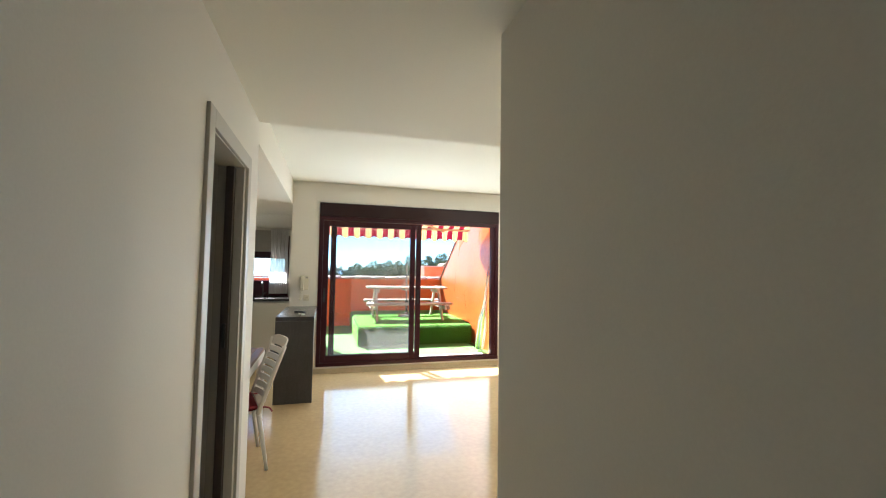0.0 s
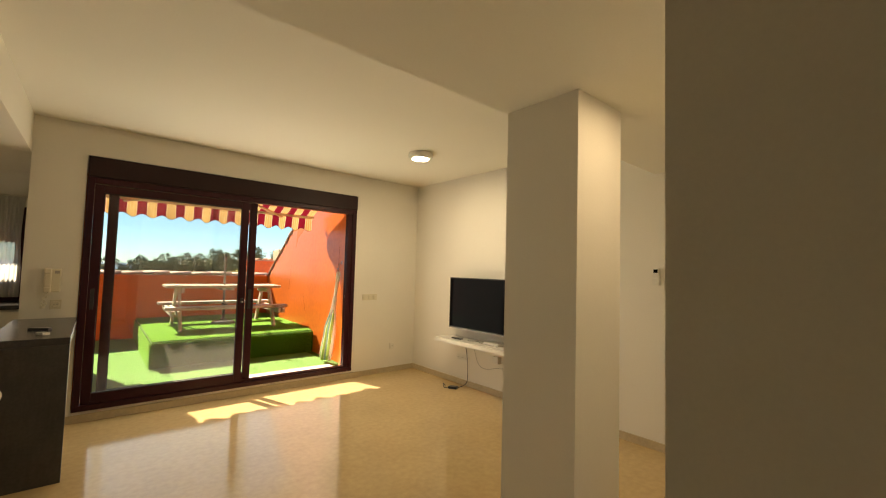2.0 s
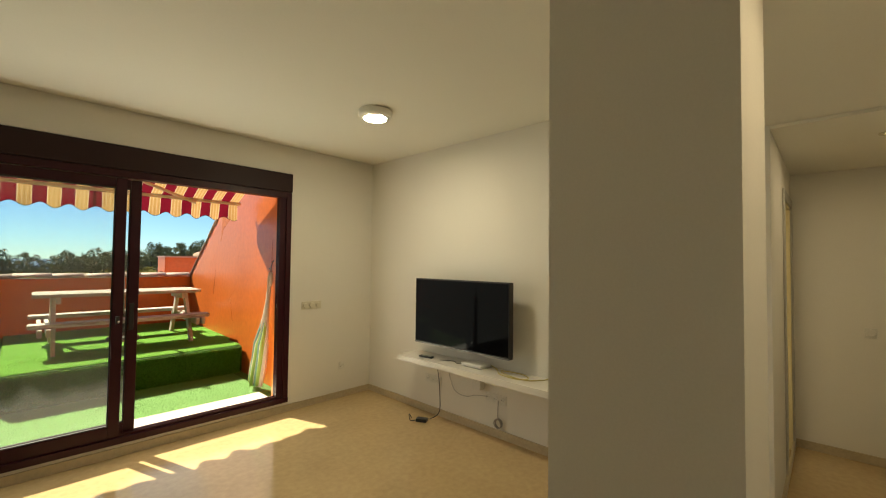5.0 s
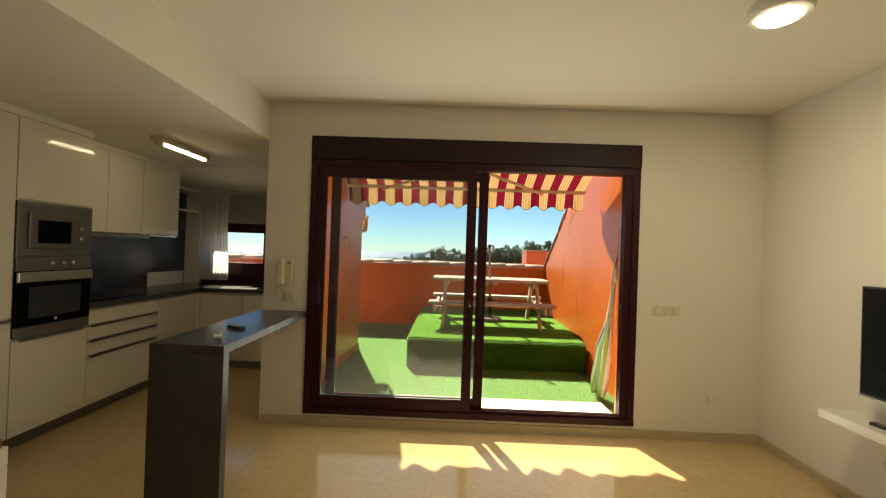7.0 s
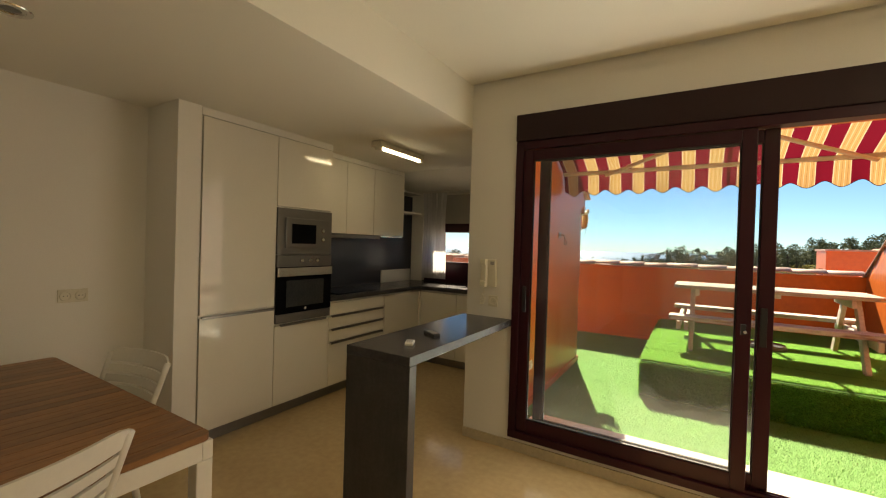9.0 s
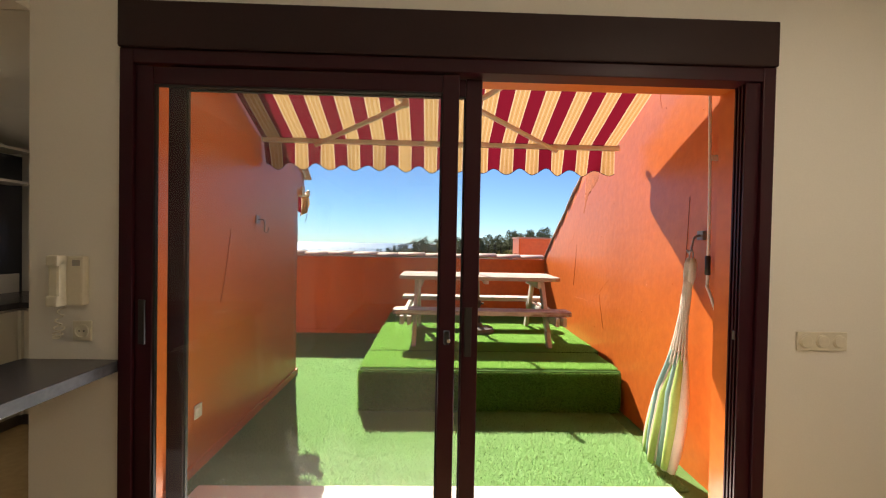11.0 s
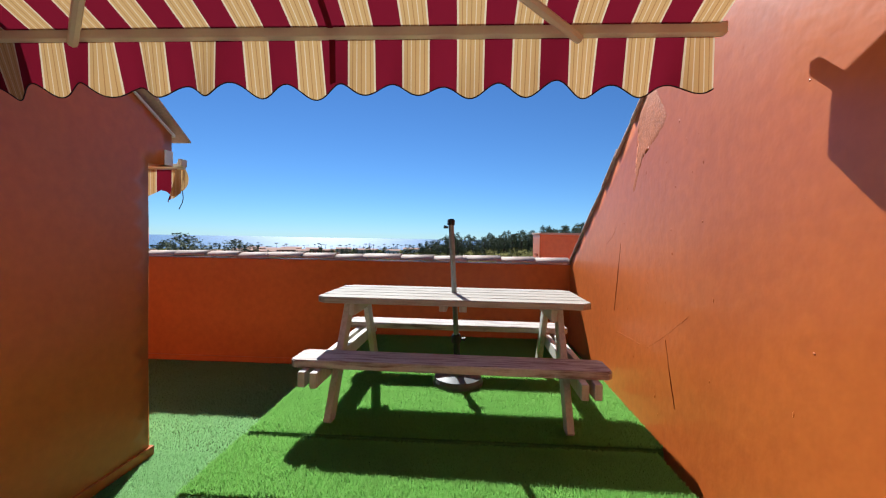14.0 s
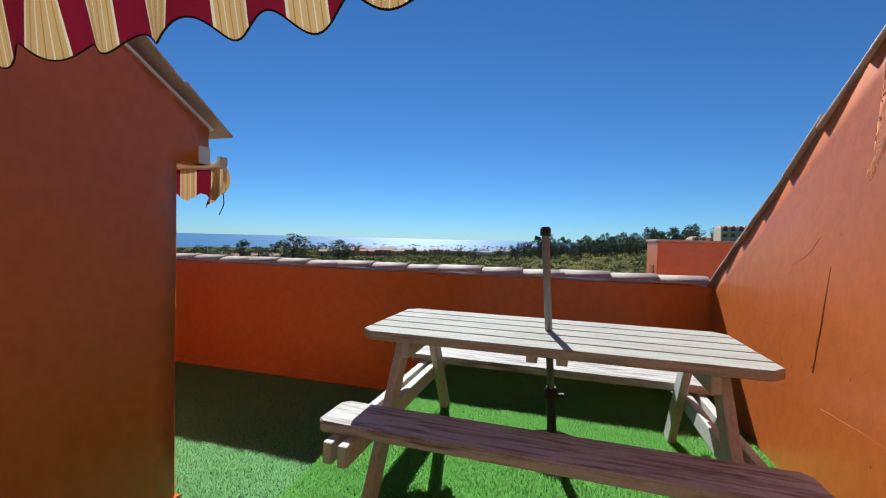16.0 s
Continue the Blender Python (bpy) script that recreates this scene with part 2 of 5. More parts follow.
M = dict(
    wall=material("wall_paint", (0.78, 0.75, 0.68), 0.7, vary=0.025, scale=1.2, fine=140, bump=0.04),
    ceiling=material("ceiling_paint", (0.80, 0.77, 0.68), 0.75, vary=0.02, scale=0.9, fine=120, bump=0.03),
    floor=material("marble_floor", (0.56, 0.41, 0.22), 0.12, vary=0.06, scale=1.7, fine=22, spec=0.32, tint=(0.51, 0.365, 0.19)),
    skirting=material("marble_skirting", (0.52, 0.42, 0.28), 0.3, vary=0.12, scale=6, fine=40),
    trim=material("grey_door_paint", (0.50, 0.48, 0.43), 0.45, vary=0.03),
    doordark=material("dark_door", (0.055, 0.04, 0.035), 0.5, vary=0.15),
    claret=material("claret_aluminium", (0.034, 0.004, 0.009), 0.4, metal=0.0, vary=0.06, scale=3, fine=200, spec=0.28),
    clarethi=material("brown_shutter_box", (0.026, 0.010, 0.010), 0.5, vary=0.08, scale=3, fine=160, spec=0.25),
    rubber=material("black_rubber", (0.015, 0.014, 0.014), 0.6, vary=0.1),
    glass=glass("window_glass"),
    orange=material("orange_render", (0.62, 0.155, 0.027), 0.36, vary=0.06, scale=1.1, fine=16, bump=0.15, spec=0.5, tint=(0.57, 0.13, 0.024)),
    marble=material("white_sill", (0.76, 0.73, 0.68), 0.35, vary=0.06, scale=4, fine=50),
    turf=material("turf_base", (0.055, 0.16, 0.03), 0.9, vary=0.25, scale=3, fine=180, bump=0.5, spec=0.2),
    blade=thin(material("turf_blade", (0.17, 0.36, 0.085), 0.6, vary=0.22, scale=2.5, fine=90, spec=0.25, tint=(0.12, 0.26, 0.05)), 0.58, (0.31, 0.63, 0.15)),
    paleblade=thin(material("faded_turf_blade", (0.22, 0.38, 0.15), 0.5, vary=0.2, scale=2.0, fine=90, spec=0.4, tint=(0.16, 0.30, 0.10)), 0.62, (0.38, 0.66, 0.29)),
    fadedturf=material("faded_turf_base", (0.10, 0.21, 0.055), 0.9, vary=0.25, scale=3, fine=180, bump=0.5, spec=0.2),
    greyplastic=material("grey_plastic", (0.13, 0.135, 0.14), 0.3, vary=0.12),
    roughorange=material("rough_orange_render", (0.60, 0.165, 0.04), 0.62, vary=0.12, scale=14, fine=75, bump=0.25, spec=0.35, tint=(0.50, 0.13, 0.035)),
    clay=material("clay_tile", (0.50, 0.36, 0.28), 0.75, vary=0.22, scale=7, fine=60, bump=0.25, rand=0.14),
    canvas=striped("awning_canvas"),
    cream_metal=material("cream_metal", (0.62, 0.56, 0.42), 0.4, vary=0.04),
    whitewood=grain(material("white_painted_wood", (0.46, 0.425, 0.36), 0.75, vary=0.12, scale=4, fine=70, bump=0.2, rand=0.08, spec=0.2), 0, 14, 22, 0.75, (0.27, 0.21, 0.15)),
    benchwood=grain(material("worn_white_wood", (0.58, 0.53, 0.47), 0.7, vary=0.12, scale=4, fine=60, bump=0.25, spec=0.25), 0, 9, 16, 0.95, (0.22, 0.14, 0.12)),
    whitewoodv=grain(material("white_painted_leg", (0.62, 0.58, 0.51), 0.6, vary=0.08, scale=4, fine=70, bump=0.15), 2, 10, 22, 0.4, (0.35, 0.27, 0.2)),
    polemetal=material("grey_pole", (0.22, 0.23, 0.23), 0.4, metal=0.6, vary=0.1),
    black=material("black_plastic", (0.02, 0.02, 0.02), 0.4, vary=0.15),
    screen=material("screen_glass", (0.004, 0.004, 0.005), 0.05, vary=0.1, spec=0.05),
    white=material("white_lacquer", (0.78, 0.75, 0.68), 0.22, vary=0.02, scale=2, fine=90),
    matte=material("white_plastic", (0.74, 0.72, 0.66), 0.4, vary=0.03),
    ivory=material("ivory_plastic", (0.68, 0.63, 0.50), 0.4, vary=0.05),
    gloss=material("gloss_cabinet", (0.74, 0.70, 0.61), 0.09, vary=0.015, scale=1.5, fine=60),
    steel=material("brushed_steel", (0.24, 0.225, 0.21), 0.34, metal=0.9, vary=0.10, scale=2, fine=120),
    chrome=material("bright_steel", (0.70, 0.68, 0.64), 0.2, metal=1.0, vary=0.04),
    slate=grain(material("dark_laminate", (0.055, 0.052, 0.052), 0.38, vary=0.22, scale=9, fine=60, bump=0.04), 2, 6, 14, 0.4, (0.03, 0.028, 0.03)),
    slatetop=grain(material("dark_worktop", (0.060, 0.056, 0.058), 0.25, vary=0.25, scale=8, fine=50, bump=0.03), 1, 6, 14, 0.4, (0.035, 0.03, 0.032)),
    splash=material("dark_backsplash", (0.035, 0.036, 0.045), 0.3, vary=0.1),
    teak=grain(material("teak_slat", (0.27, 0.125, 0.05), 0.38, vary=0.16, scale=3, fine=40, bump=0.03, rand=0.32), 1, 20, 20, 0.5, (0.12, 0.045, 0.02)),
    chair=material("white_chair_plastic", (0.70, 0.67, 0.60), 0.35, vary=0.03),
    cushion=material("claret_cushion", (0.22, 0.012, 0.02), 0.85, vary=0.2, scale=8, fine=160, bump=0.3),
    lampglow=glow("lamp_diffuser", (1.0, 0.95, 0.80), 9.0),
    warmglow=glow("warm_bulb", (1.0, 0.70, 0.30), 6.0),
    tube=glow("fluorescent_tube", (1.0, 0.93, 0.70), 5.0),
    curtain=sheer("sheer_curtain", (0.86, 0.85, 0.84), 0.62, 0.22),
    blind=sheer("linen_blind", (0.40, 0.38, 0.34), 0.25, 0.0),
    yellowcable=material("yellow_cable", (0.52, 0.42, 0.13), 0.5),
    greycable=material("grey_cable", (0.35, 0.33, 0.3), 0.5),
    iron=material("galvanised_iron", (0.30, 0.29, 0.27), 0.5, metal=0.7, vary=0.2),
    rope=material("cotton_rope", (0.66, 0.60, 0.50), 0.9, vary=0.15, scale=20, fine=150, bump=0.4),
    lime=material("lime_cotton", (0.36, 0.52, 0.14), 0.9, vary=0.15, scale=12, fine=200, bump=0.3),
    teal=material("teal_cotton", (0.20, 0.36, 0.32), 0.9, vary=0.15, scale=12, fine=200, bump=0.3),
    cotton=material("cream_cotton", (0.68, 0.62, 0.52), 0.9, vary=0.12, scale=12, fine=200, bump=0.3),
    field=material("scrub_ground", (0.15, 0.135, 0.05), 0.95, vary=0.5, scale=0.03, fine=0.35, spec=0.0, tint=(0.05, 0.055, 0.018)),
    sea=material("sea_water", (0.012, 0.075, 0.19), 0.27, vary=0.1, scale=0.004, fine=0.5, bump=0.0),
    # leaf colour paled to carry the haze of distance
    leaf=material("hazy_leaf", (0.17, 0.18, 0.10), 0.8, vary=0.5, scale=0.15, fine=1.2, spec=0.05, tint=(0.075, 0.095, 0.05)),
    scrub=material("scrub_leaf", (0.21, 0.18, 0.055), 0.9, vary=0.6, scale=0.05, fine=0.6, spec=0.0, tint=(0.06, 0.07, 0.022)),
    bark=material("bark", (0.09, 0.065, 0.045), 0.9, vary=0.3),
    ochre=material("ochre_render", (0.68, 0.50, 0.33), 0.8, vary=0.06),
    redhouse=material("terracotta_render", (0.58, 0.25, 0.15), 0.8, vary=0.1),
    rooftile=material("far_roof_tile", (0.42, 0.19, 0.12), 0.85, vary=0.2),
    darkpane=material("dark_window", (0.03, 0.035, 0.04), 0.2, vary=0.2),
    crackline=material("render_crack", (0.26, 0.055, 0.02), 0.9, vary=0.2),
    cloud=material("cloud_white", (0.85, 0.85, 0.85), 1.0),
    yellowdoor=material("cream_door", (0.72, 0.62, 0.36), 0.5, vary=0.03),
)


# ---- building helpers ----
def box(bm, x0, x1, y0, y1, z0, z1, bev=0.0):
    m = Matrix.LocRotScale(((x0 + x1) / 2, (y0 + y1) / 2, (z0 + z1) / 2), None, (x1 - x0, y1 - y0, z1 - z0))
    made = bmesh.ops.create_cube(bm, size=1.0, matrix=m)["verts"]
    if bev:
        edges = list({e for v in made for e in v.link_edges})
        bmesh.ops.bevel(bm, geom=edges, offset=bev, segments=2, profile=0.6, affect="EDGES")
    return bm


def boxes(*rows, bev=0.0):
    bm = bmesh.new()
    for r in rows:
        box(bm, *r, bev=bev)
    return bm


def sweep(bm, pts, r, seg=8, closed=False):
    """A round bar along points; r may be one radius or one for each point."""
    pts = [Vector(p) for p in pts]
    rs = r if isinstance(r, (list, tuple)) else [r] * len(pts)
    rings = []
    up = Vector((0, 0, 1))
    for i, p in enumerate(pts):
        d = (pts[min(i + 1, len(pts) - 1)] - pts[max(i - 1, 0)]).normalized()
        a = d.cross(up if abs(d.z) < 0.95 else Vector((1, 0, 0))).normalized()
        b = d.cross(a)
        rings.append([bm.verts.new(p + rs[i] * (math.cos(2 * math.pi * k / seg) * a + math.sin(2 * math.pi * k / seg) * b)) for k in range(seg)])
    for u, v in zip(rings, rings[1:]):
        for k in range(seg):
            bm.faces.new((u[k], u[(k + 1) % seg], v[(k + 1) % seg], v[k]))
    if not closed:
        bm.faces.new(rings[0][::-1]), bm.faces.new(rings[-1])
    return bm


def lathe(bm, profile, seg=24, at=(0, 0, 0)):
    """Turn a profile of (radius, height) about z."""
    rings = [[bm.verts.new((at[0] + r * math.cos(2 * math.pi * k / seg), at[1] + r * math.sin(2 * math.pi * k / seg), at[2] + z)) for k in range(seg)] for r, z in profile]
    for u, v in zip(rings, rings[1:]):
        for k in range(seg):
            bm.faces.new((u[k], u[(k + 1) % seg], v[(k + 1) % seg], v[k]))
    bm.faces.new(rings[0][::-1]), bm.faces.new(rings[-1])
    return bm


def prism(bm, outline, axis, a, b):
    """Pull a flat outline along an axis (0: outline is y,z; 1: x,z; 2: x,y) from a to b."""
    def at(p, t):
        return [(t, p[0], p[1]), (p[0], t, p[1]), (p[0], p[1], t)][axis]
    lo, hi = [bm.verts.new(at(p, a)) for p in outline], [bm.verts.new(at(p, b)) for p in outline]
    n = len(outline)
    for i in range(n):
        bm.faces.new((lo[i], lo[(i + 1) % n], hi[(i + 1) % n], hi[i]))
    bm.faces.new(lo[::-1]), bm.faces.new(hi)
    bmesh.ops.recalc_face_normals(bm, faces=bm.faces)
    return bm


def spline(pts, steps=8):
    """A smooth run of points through the given ones."""
    pts = [Vector(p) for p in pts]
    ext = [2 * pts[0] - pts[1]] + pts + [2 * pts[-1] - pts[-2]]
    out = []
    for i in range(1, len(ext) - 2):
        a, b, c, d = ext[i - 1:i + 3]
        for s in range(steps):
            t = s / steps
            out.append(0.5 * (2 * b + (c - a) * t + (2 * a - 5 * b + 4 * c - d) * t * t + (3 * b - a - 3 * c + d) * t ** 3))
    return out + [pts[-1]]


def mesh_of(name, bm, mat, smooth=False):
    me = bpy.data.meshes.new(name)
    bmesh.ops.recalc_face_normals(bm, faces=bm.faces)
    bm.to_mesh(me)
    bm.free()
    me.materials.append(M[mat])
    if smooth:
        for p in me.polygons:
            p.use_smooth = True
    return me


def structure(name, bm, mat, label, category="", smooth=False):
    return tagged(new(name, mesh_of(name, bm, mat, smooth)), label, category, kind="structure")


def thing(name, at, label, category, group="", kind=""):
    ob = new(name)
    ob.location = at
    ob.empty_display_size = 0.05
    return tagged(ob, label, category, group, kind)


def part(name, bm, mat, parent, label="", smooth=False):
    """One mesh under a thing or a part, in the thing's own coordinates."""
    ob = new(name, mesh_of(name, bm, mat, smooth))
    ob.parent = parent
    return tagged(ob, label)


def single(name, bm, mat, at, label, category, group="", smooth=False, kind=""):
    ob = new(name, mesh_of(name, bm, mat, smooth))
    ob.location = at
    return tagged(ob, label, category, group, kind)


# ---- the large structure ----
WY, OY = 6.18, 6.45          # inner and outer face of the door wall
HALL_Z, LIV_Z, KIT_Z = 2.39, 2.757, 2.425
TF = 0.05                    # terrace floor

structure("floor", boxes((-2.6, 7.2, -1.8, 6.17, -0.2, 0.0), (-2.6, -0.33, 6.17, 8.4, -0.2, 0.0)), "floor", "polished cream marble floor with soft reflections", "floor")
structure("wall_hall_near", boxes((0.718, 0.86, -1.7, 1.38, 0, HALL_Z)), "wall", "plain white painted wall of the entrance passage", "wall")
structure("wall_hall_south", boxes((0.86, 7.1, 1.25, 1.38, 0, HALL_Z)), "wall", "white painted wall along the side passage", "wall")
structure("wall_entrance", boxes((-0.42, 0.718, -1.8, -1.7, 0, HALL_Z)), "wall", "plain white wall behind the entrance", "wall")
structure("wall_left_door", boxes((-0.42, -0.30, -1.7, 1.66, 0, HALL_Z), (-0.42, -0.30, 1.66, 2.31, 2.055, HALL_Z), (-0.42, -0.30, 2.31, 2.655, 0, HALL_Z)), "wall", "white painted wall with a sliding door opening", "wall")
structure("wall_dining_near", boxes((-2.4, -0.42, 2.555, 2.655, 0, KIT_Z)), "wall", "white painted wall beside the dining table", "wall")
structure("wall_bath", boxes((-2.1, -0.42, 0.3, 0.4, 0, HALL_Z), (-2.2, -2.1, 0.3, 2.555, 0, HALL_Z)), "wall", "plain walls of the unlit side room", "wall")
structure("wall_dining_west", boxes((-2.40, -2.27, 2.655, 4.72, 0, KIT_Z)), "wall", "white painted wall behind the dining table", "wall")
structure("wall_niche", boxes((-2.56, -1.845, 4.72, 4.875, 0, KIT_Z)), "wall", "white wall end beside the tall kitchen units", "wall")
structure("wall_kitchen_west", boxes((-2.56, -2.46, 4.875, 8.25, 0, KIT_Z)), "wall", "kitchen back wall behind the cabinets", "wall")
structure("pillar", boxes((1.835, 2.265, 2.205, 2.650, 0, HALL_Z)), "wall", "square white painted pillar standing at the passage", "pillar")
structure("wall_tv", boxes((3.83, 3.95, 2.44, 6.18, 0, LIV_Z), (3.83, 3.95, 2.32, 2.44, 0, HALL_Z)), "wall", "cream white wall behind the television", "wall")
structure("wall_hall_north", boxes((3.95, 4.72, 2.32, 2.44, 0, HALL_Z), (4.72, 5.43, 2.32, 2.44, 2.07, HALL_Z), (5.43, 5.53, 2.32, 2.44, 0, HALL_Z)), "wall", "white passage wall with an open doorway", "wall")
structure("wall_outer", boxes((6.6, 6.7, -1.8, 2.34, 0, 3.0), (6.6, 6.7, 5.1, 6.43, 0, 3.0), (0.86, 6.7, -1.9, -1.8, 0, 3.0), (-2.7, -2.6, -1.9, 8.87, 0, 3.0), (-2.7, 0.86, -1.9, -1.801, 0, 3.0), (3.95, 6.6, 6.33, 6.43, 0, 3.0)), "wall", "plain outer walls of the flat", "wall")
structure("wall_hall_end", boxes((5.53, 5.65, 1.373, 2.44, 0, HALL_Z)), "wall", "white end wall of the side passage", "wall")
structure("wall_side_room", boxes((3.95, 6.6, 5.0, 5.1, 0, HALL_Z), (6.5, 6.6, 2.44, 5.0, 0, 1.0), (6.5, 6.6, 2.44, 5.0, 2.1, HALL_Z), (6.5, 6.6, 2.44, 3.0, 1.0, 2.1), (6.5, 6.6, 4.4, 5.0, 1.0, 2.1), (5.65, 6.5, 2.34, 2.44, 0, HALL_Z)), "wall", "plain walls of the bright side room", "wall")
structure("ceiling_side_room", boxes((3.95, 6.6, 2.44, 5.1, HALL_Z, HALL_Z + 0.1)), "ceiling", "plain ceiling of the side room", "ceiling")
# door wall: pier beside the kitchen, pier beside the television wall, head above the door, step below it
structure("wall_door", boxes((-0.395, -0.02, WY, OY - 0.01, 0, LIV_Z + 0.098), (2.792, 3.95, WY, OY - 0.01, 0, LIV_Z + 0.098), (-0.02, 2.792, WY, OY - 0.01, 2.475, LIV_Z + 0.098), (-0.02, 2.792, WY, 6.26, 0, 0.10)), "wall", "cream white wall round the terrace door", "wall")
structure("beam", boxes((-0.52, -0.395, 2.655, WY, KIT_Z, LIV_Z), (-0.395, 1.835, 2.52, 2.66, HALL_Z + 0.003, LIV_Z), (1.835, 3.83, 2.52, 2.66, HALL_Z + 0.003, LIV_Z)), "ceiling", "painted drop between the high and low ceilings", "ceiling")
structure("ceiling_living", boxes((-0.52, 3.95, 2.52, 6.160, LIV_Z, LIV_Z + 0.10), (-0.52, 3.95, 2.52, 6.43, LIV_Z + 0.10, LIV_Z + 0.18)), "ceiling", "high cream painted living room ceiling", "ceiling")
structure("ceiling_hall", boxes((-2.2, 6.6, -1.8, 2.52, HALL_Z, HALL_Z + 0.12), (3.83, 5.53, 1.373, 2.318, HALL_Z - 0.022, HALL_Z - 0.002)), "ceiling", "low painted ceiling of the passage", "ceiling")
bm = boxes((-2.56, -0.52, 2.52, 7.55, KIT_Z, KIT_Z + 0.12), (-0.52, -0.285, 6.19, 7.55, KIT_Z, KIT_Z + 0.12))
prism(bm, [(7.55, KIT_Z), (8.35, 2.20), (8.35, 2.42), (7.55, KIT_Z + 0.12)], 0, -2.56, -0.285)
structure("ceiling_kitchen", bm, "ceiling", "low kitchen ceiling that slopes to the window", "ceiling")
structure("wall_kitchen_east", boxes((-0.388, -0.28, 6.45, 8.25, 0, 2.60)), "wall", "kitchen wall towards the terrace", "wall")
KW = 8.25                    # kitchen window wall
structure("wall_kitchen_window", boxes((-2.56, -2.25, KW, 8.87, 0, 2.3), (-0.60, -0.28, KW, 8.87, 0, 2.3), (-2.25, -0.60, KW, 8.87, 0, 0.96), (-2.25, -0.60, KW, 8.87, 2.12, 2.3)), "wall", "kitchen wall round the window over the sink", "wall")

# skirtings
SK = 0.07
structure("baseboard", boxes((-0.395, 2.792 + 0.0, WY - 0.014, WY - 0.001, 0, SK), (2.792, 3.815, WY - 0.014, WY - 0.001, 0, SK),
          (3.815, 3.829, 2.32, WY - 0.014, 0, SK), (3.815, 5.53, 2.306, 2.319, 0, SK), (5.516, 5.529, 1.394, 2.32, 0, SK), (0.718, 5.516, 1.381, 1.394, 0, SK)), "skirting", "low polished marble skirting", "skirting")

# terrace shell
structure("terrace_floor", boxes((-0.33, 3.3, 6.26, 8.87, -0.25, TF - 0.012), (-3.2, 3.3, 8.87, 11.07, -0.25, TF - 0.012)), "fadedturf", "terrace floor under the artificial turf", "floor")
structure("door_sill", boxes((0.002, 2.733, 6.27, 6.74, TF - 0.01, 0.085), bev=0.004), "marble", "pale marble door sill", "sill")
structure("facade_terrace", boxes((-0.40, -0.02, OY - 0.01, OY + 0.02, 0, 3.6), (2.792, 3.25, OY - 0.01, OY + 0.02, 0, 3.6), (-0.02, 2.792, OY - 0.01, OY + 0.02, 2.32, 3.6)), "orange", "orange rendered house wall over the terrace door", "facade")
structure("door_reveal", boxes((-0.022, 0.0, 6.26, OY - 0.012, 0.085, 2.32), (2.735, 2.79, 6.262, OY - 0.012, 0.085, 2.32), (0.0, 2.735, 6.262, OY - 0.012, 2.25, 2.32)), "orange", "orange rendered reveal of the terrace door", "reveal")
LX, LEND = -0.13, 8.79       # face and end of the terrace's left wall


def rough_wall(outline, axis, a, b, step, depth, seed):
    """A rendered wall: an outline pulled to a thickness, its faces cut fine and pushed in and out a little."""
    bm = prism(bmesh.new(), outline, axis, a, b)
    bmesh.ops.triangulate(bm, faces=bm.faces)
    for _ in range(9):
        long = [e for e in bm.edges if e.calc_length() > step]
        if not long:
            break
        bmesh.ops.subdivide_edges(bm, edges=long, cuts=1)
        bmesh.ops.triangulate(bm, faces=[f for f in bm.faces if len(f.verts) > 3])
    for v in bm.verts:
        v.co[axis] += depth * (noise.noise(v.co * 1.3 + Vector((seed, 0, 0))) + 0.45 * noise.noise(v.co * 5.0 + Vector((0, seed, 0))))
    return bm


def right_x(y):
    return 2.968 + 0.012 * (y - 6.7) + 0.025 * max(0.0, y - 8.2)


def wall_x(y, z):
    """The uneven face of the right wall."""
    p = Vector((0, y, z))
    return right_x(y) + 0.007 * (noise.noise(p * 1.3 + Vector((3, 0, 0))) + 0.45 * noise.noise(p * 5.0 + Vector((0, 3, 0))))


RS = 0.59                    # rise of the right wall's top towards the house
top = lambda y: 1.26 + RS * (10.79 - y)
bm = rough_wall([(OY + 0.02, -0.2), (11.1, -0.2), (11.1, 1.25), (10.79, 1.26), (OY + 0.02, top(OY + 0.02))], 0, 0, 0.26, 0.16, 0.007, 3)
for v in bm.verts:
    v.co.x += right_x(v.co.y)
structure("terrace_wall_right", bm, "orange", "orange rendered terrace wall with a sloping top, cracked and uneven", "wall", smooth=True)
structure("terrace_wall_left", rough_wall([(OY + 0.02, -0.2), (LEND, -0.2), (LEND, 1.98), (9.0, 1.98), (9.0, 2.20), (OY + 0.02, 3.58)], 0, -0.27, LX, 0.16, 0.005, 8), "orange", "orange rendered terrace wall under a tiled verge", "wall", smooth=True)
structure("kitchen_facade", boxes((-3.2, -2.25, 8.871, 8.90, 0, 2.3), (-0.60, -0.27, 8.871, 8.90, 0, 2.0), (-2.25, -0.60, 8.871, 8.90, 0, 0.96), (-2.25, -0.60, 8.871, 8.90, 2.12, 2.3)), "orange", "orange rendered wall outside the kitchen window", "facade")
structure("parapet", rough_wall([(10.79, -0.2), (11.05, -0.2), (11.05, 1.24), (10.79, 1.24)], 0, -3.3, 3.09, 0.2, 0.003, 5), "orange", "orange rendered terrace parapet", "parapet")
structure("parapet_west", boxes((-3.4, -3.2, 8.87, 11.07, 0, 1.3)), "orange", "orange rendered end of the terrace", "parapet")
structure("terrace_skirting", boxes((-3.2, 3.06, 10.77, 10.788, TF, TF + 0.06), (LX + 0.002, LX + 0.018, OY + 0.02, LEND, TF, TF + 0.06), (LX - 0.2, LX + 0.018, LEND + 0.001, LEND + 0.02, TF, TF + 0.06)), "orange", "low painted terrace skirting", "skirting")

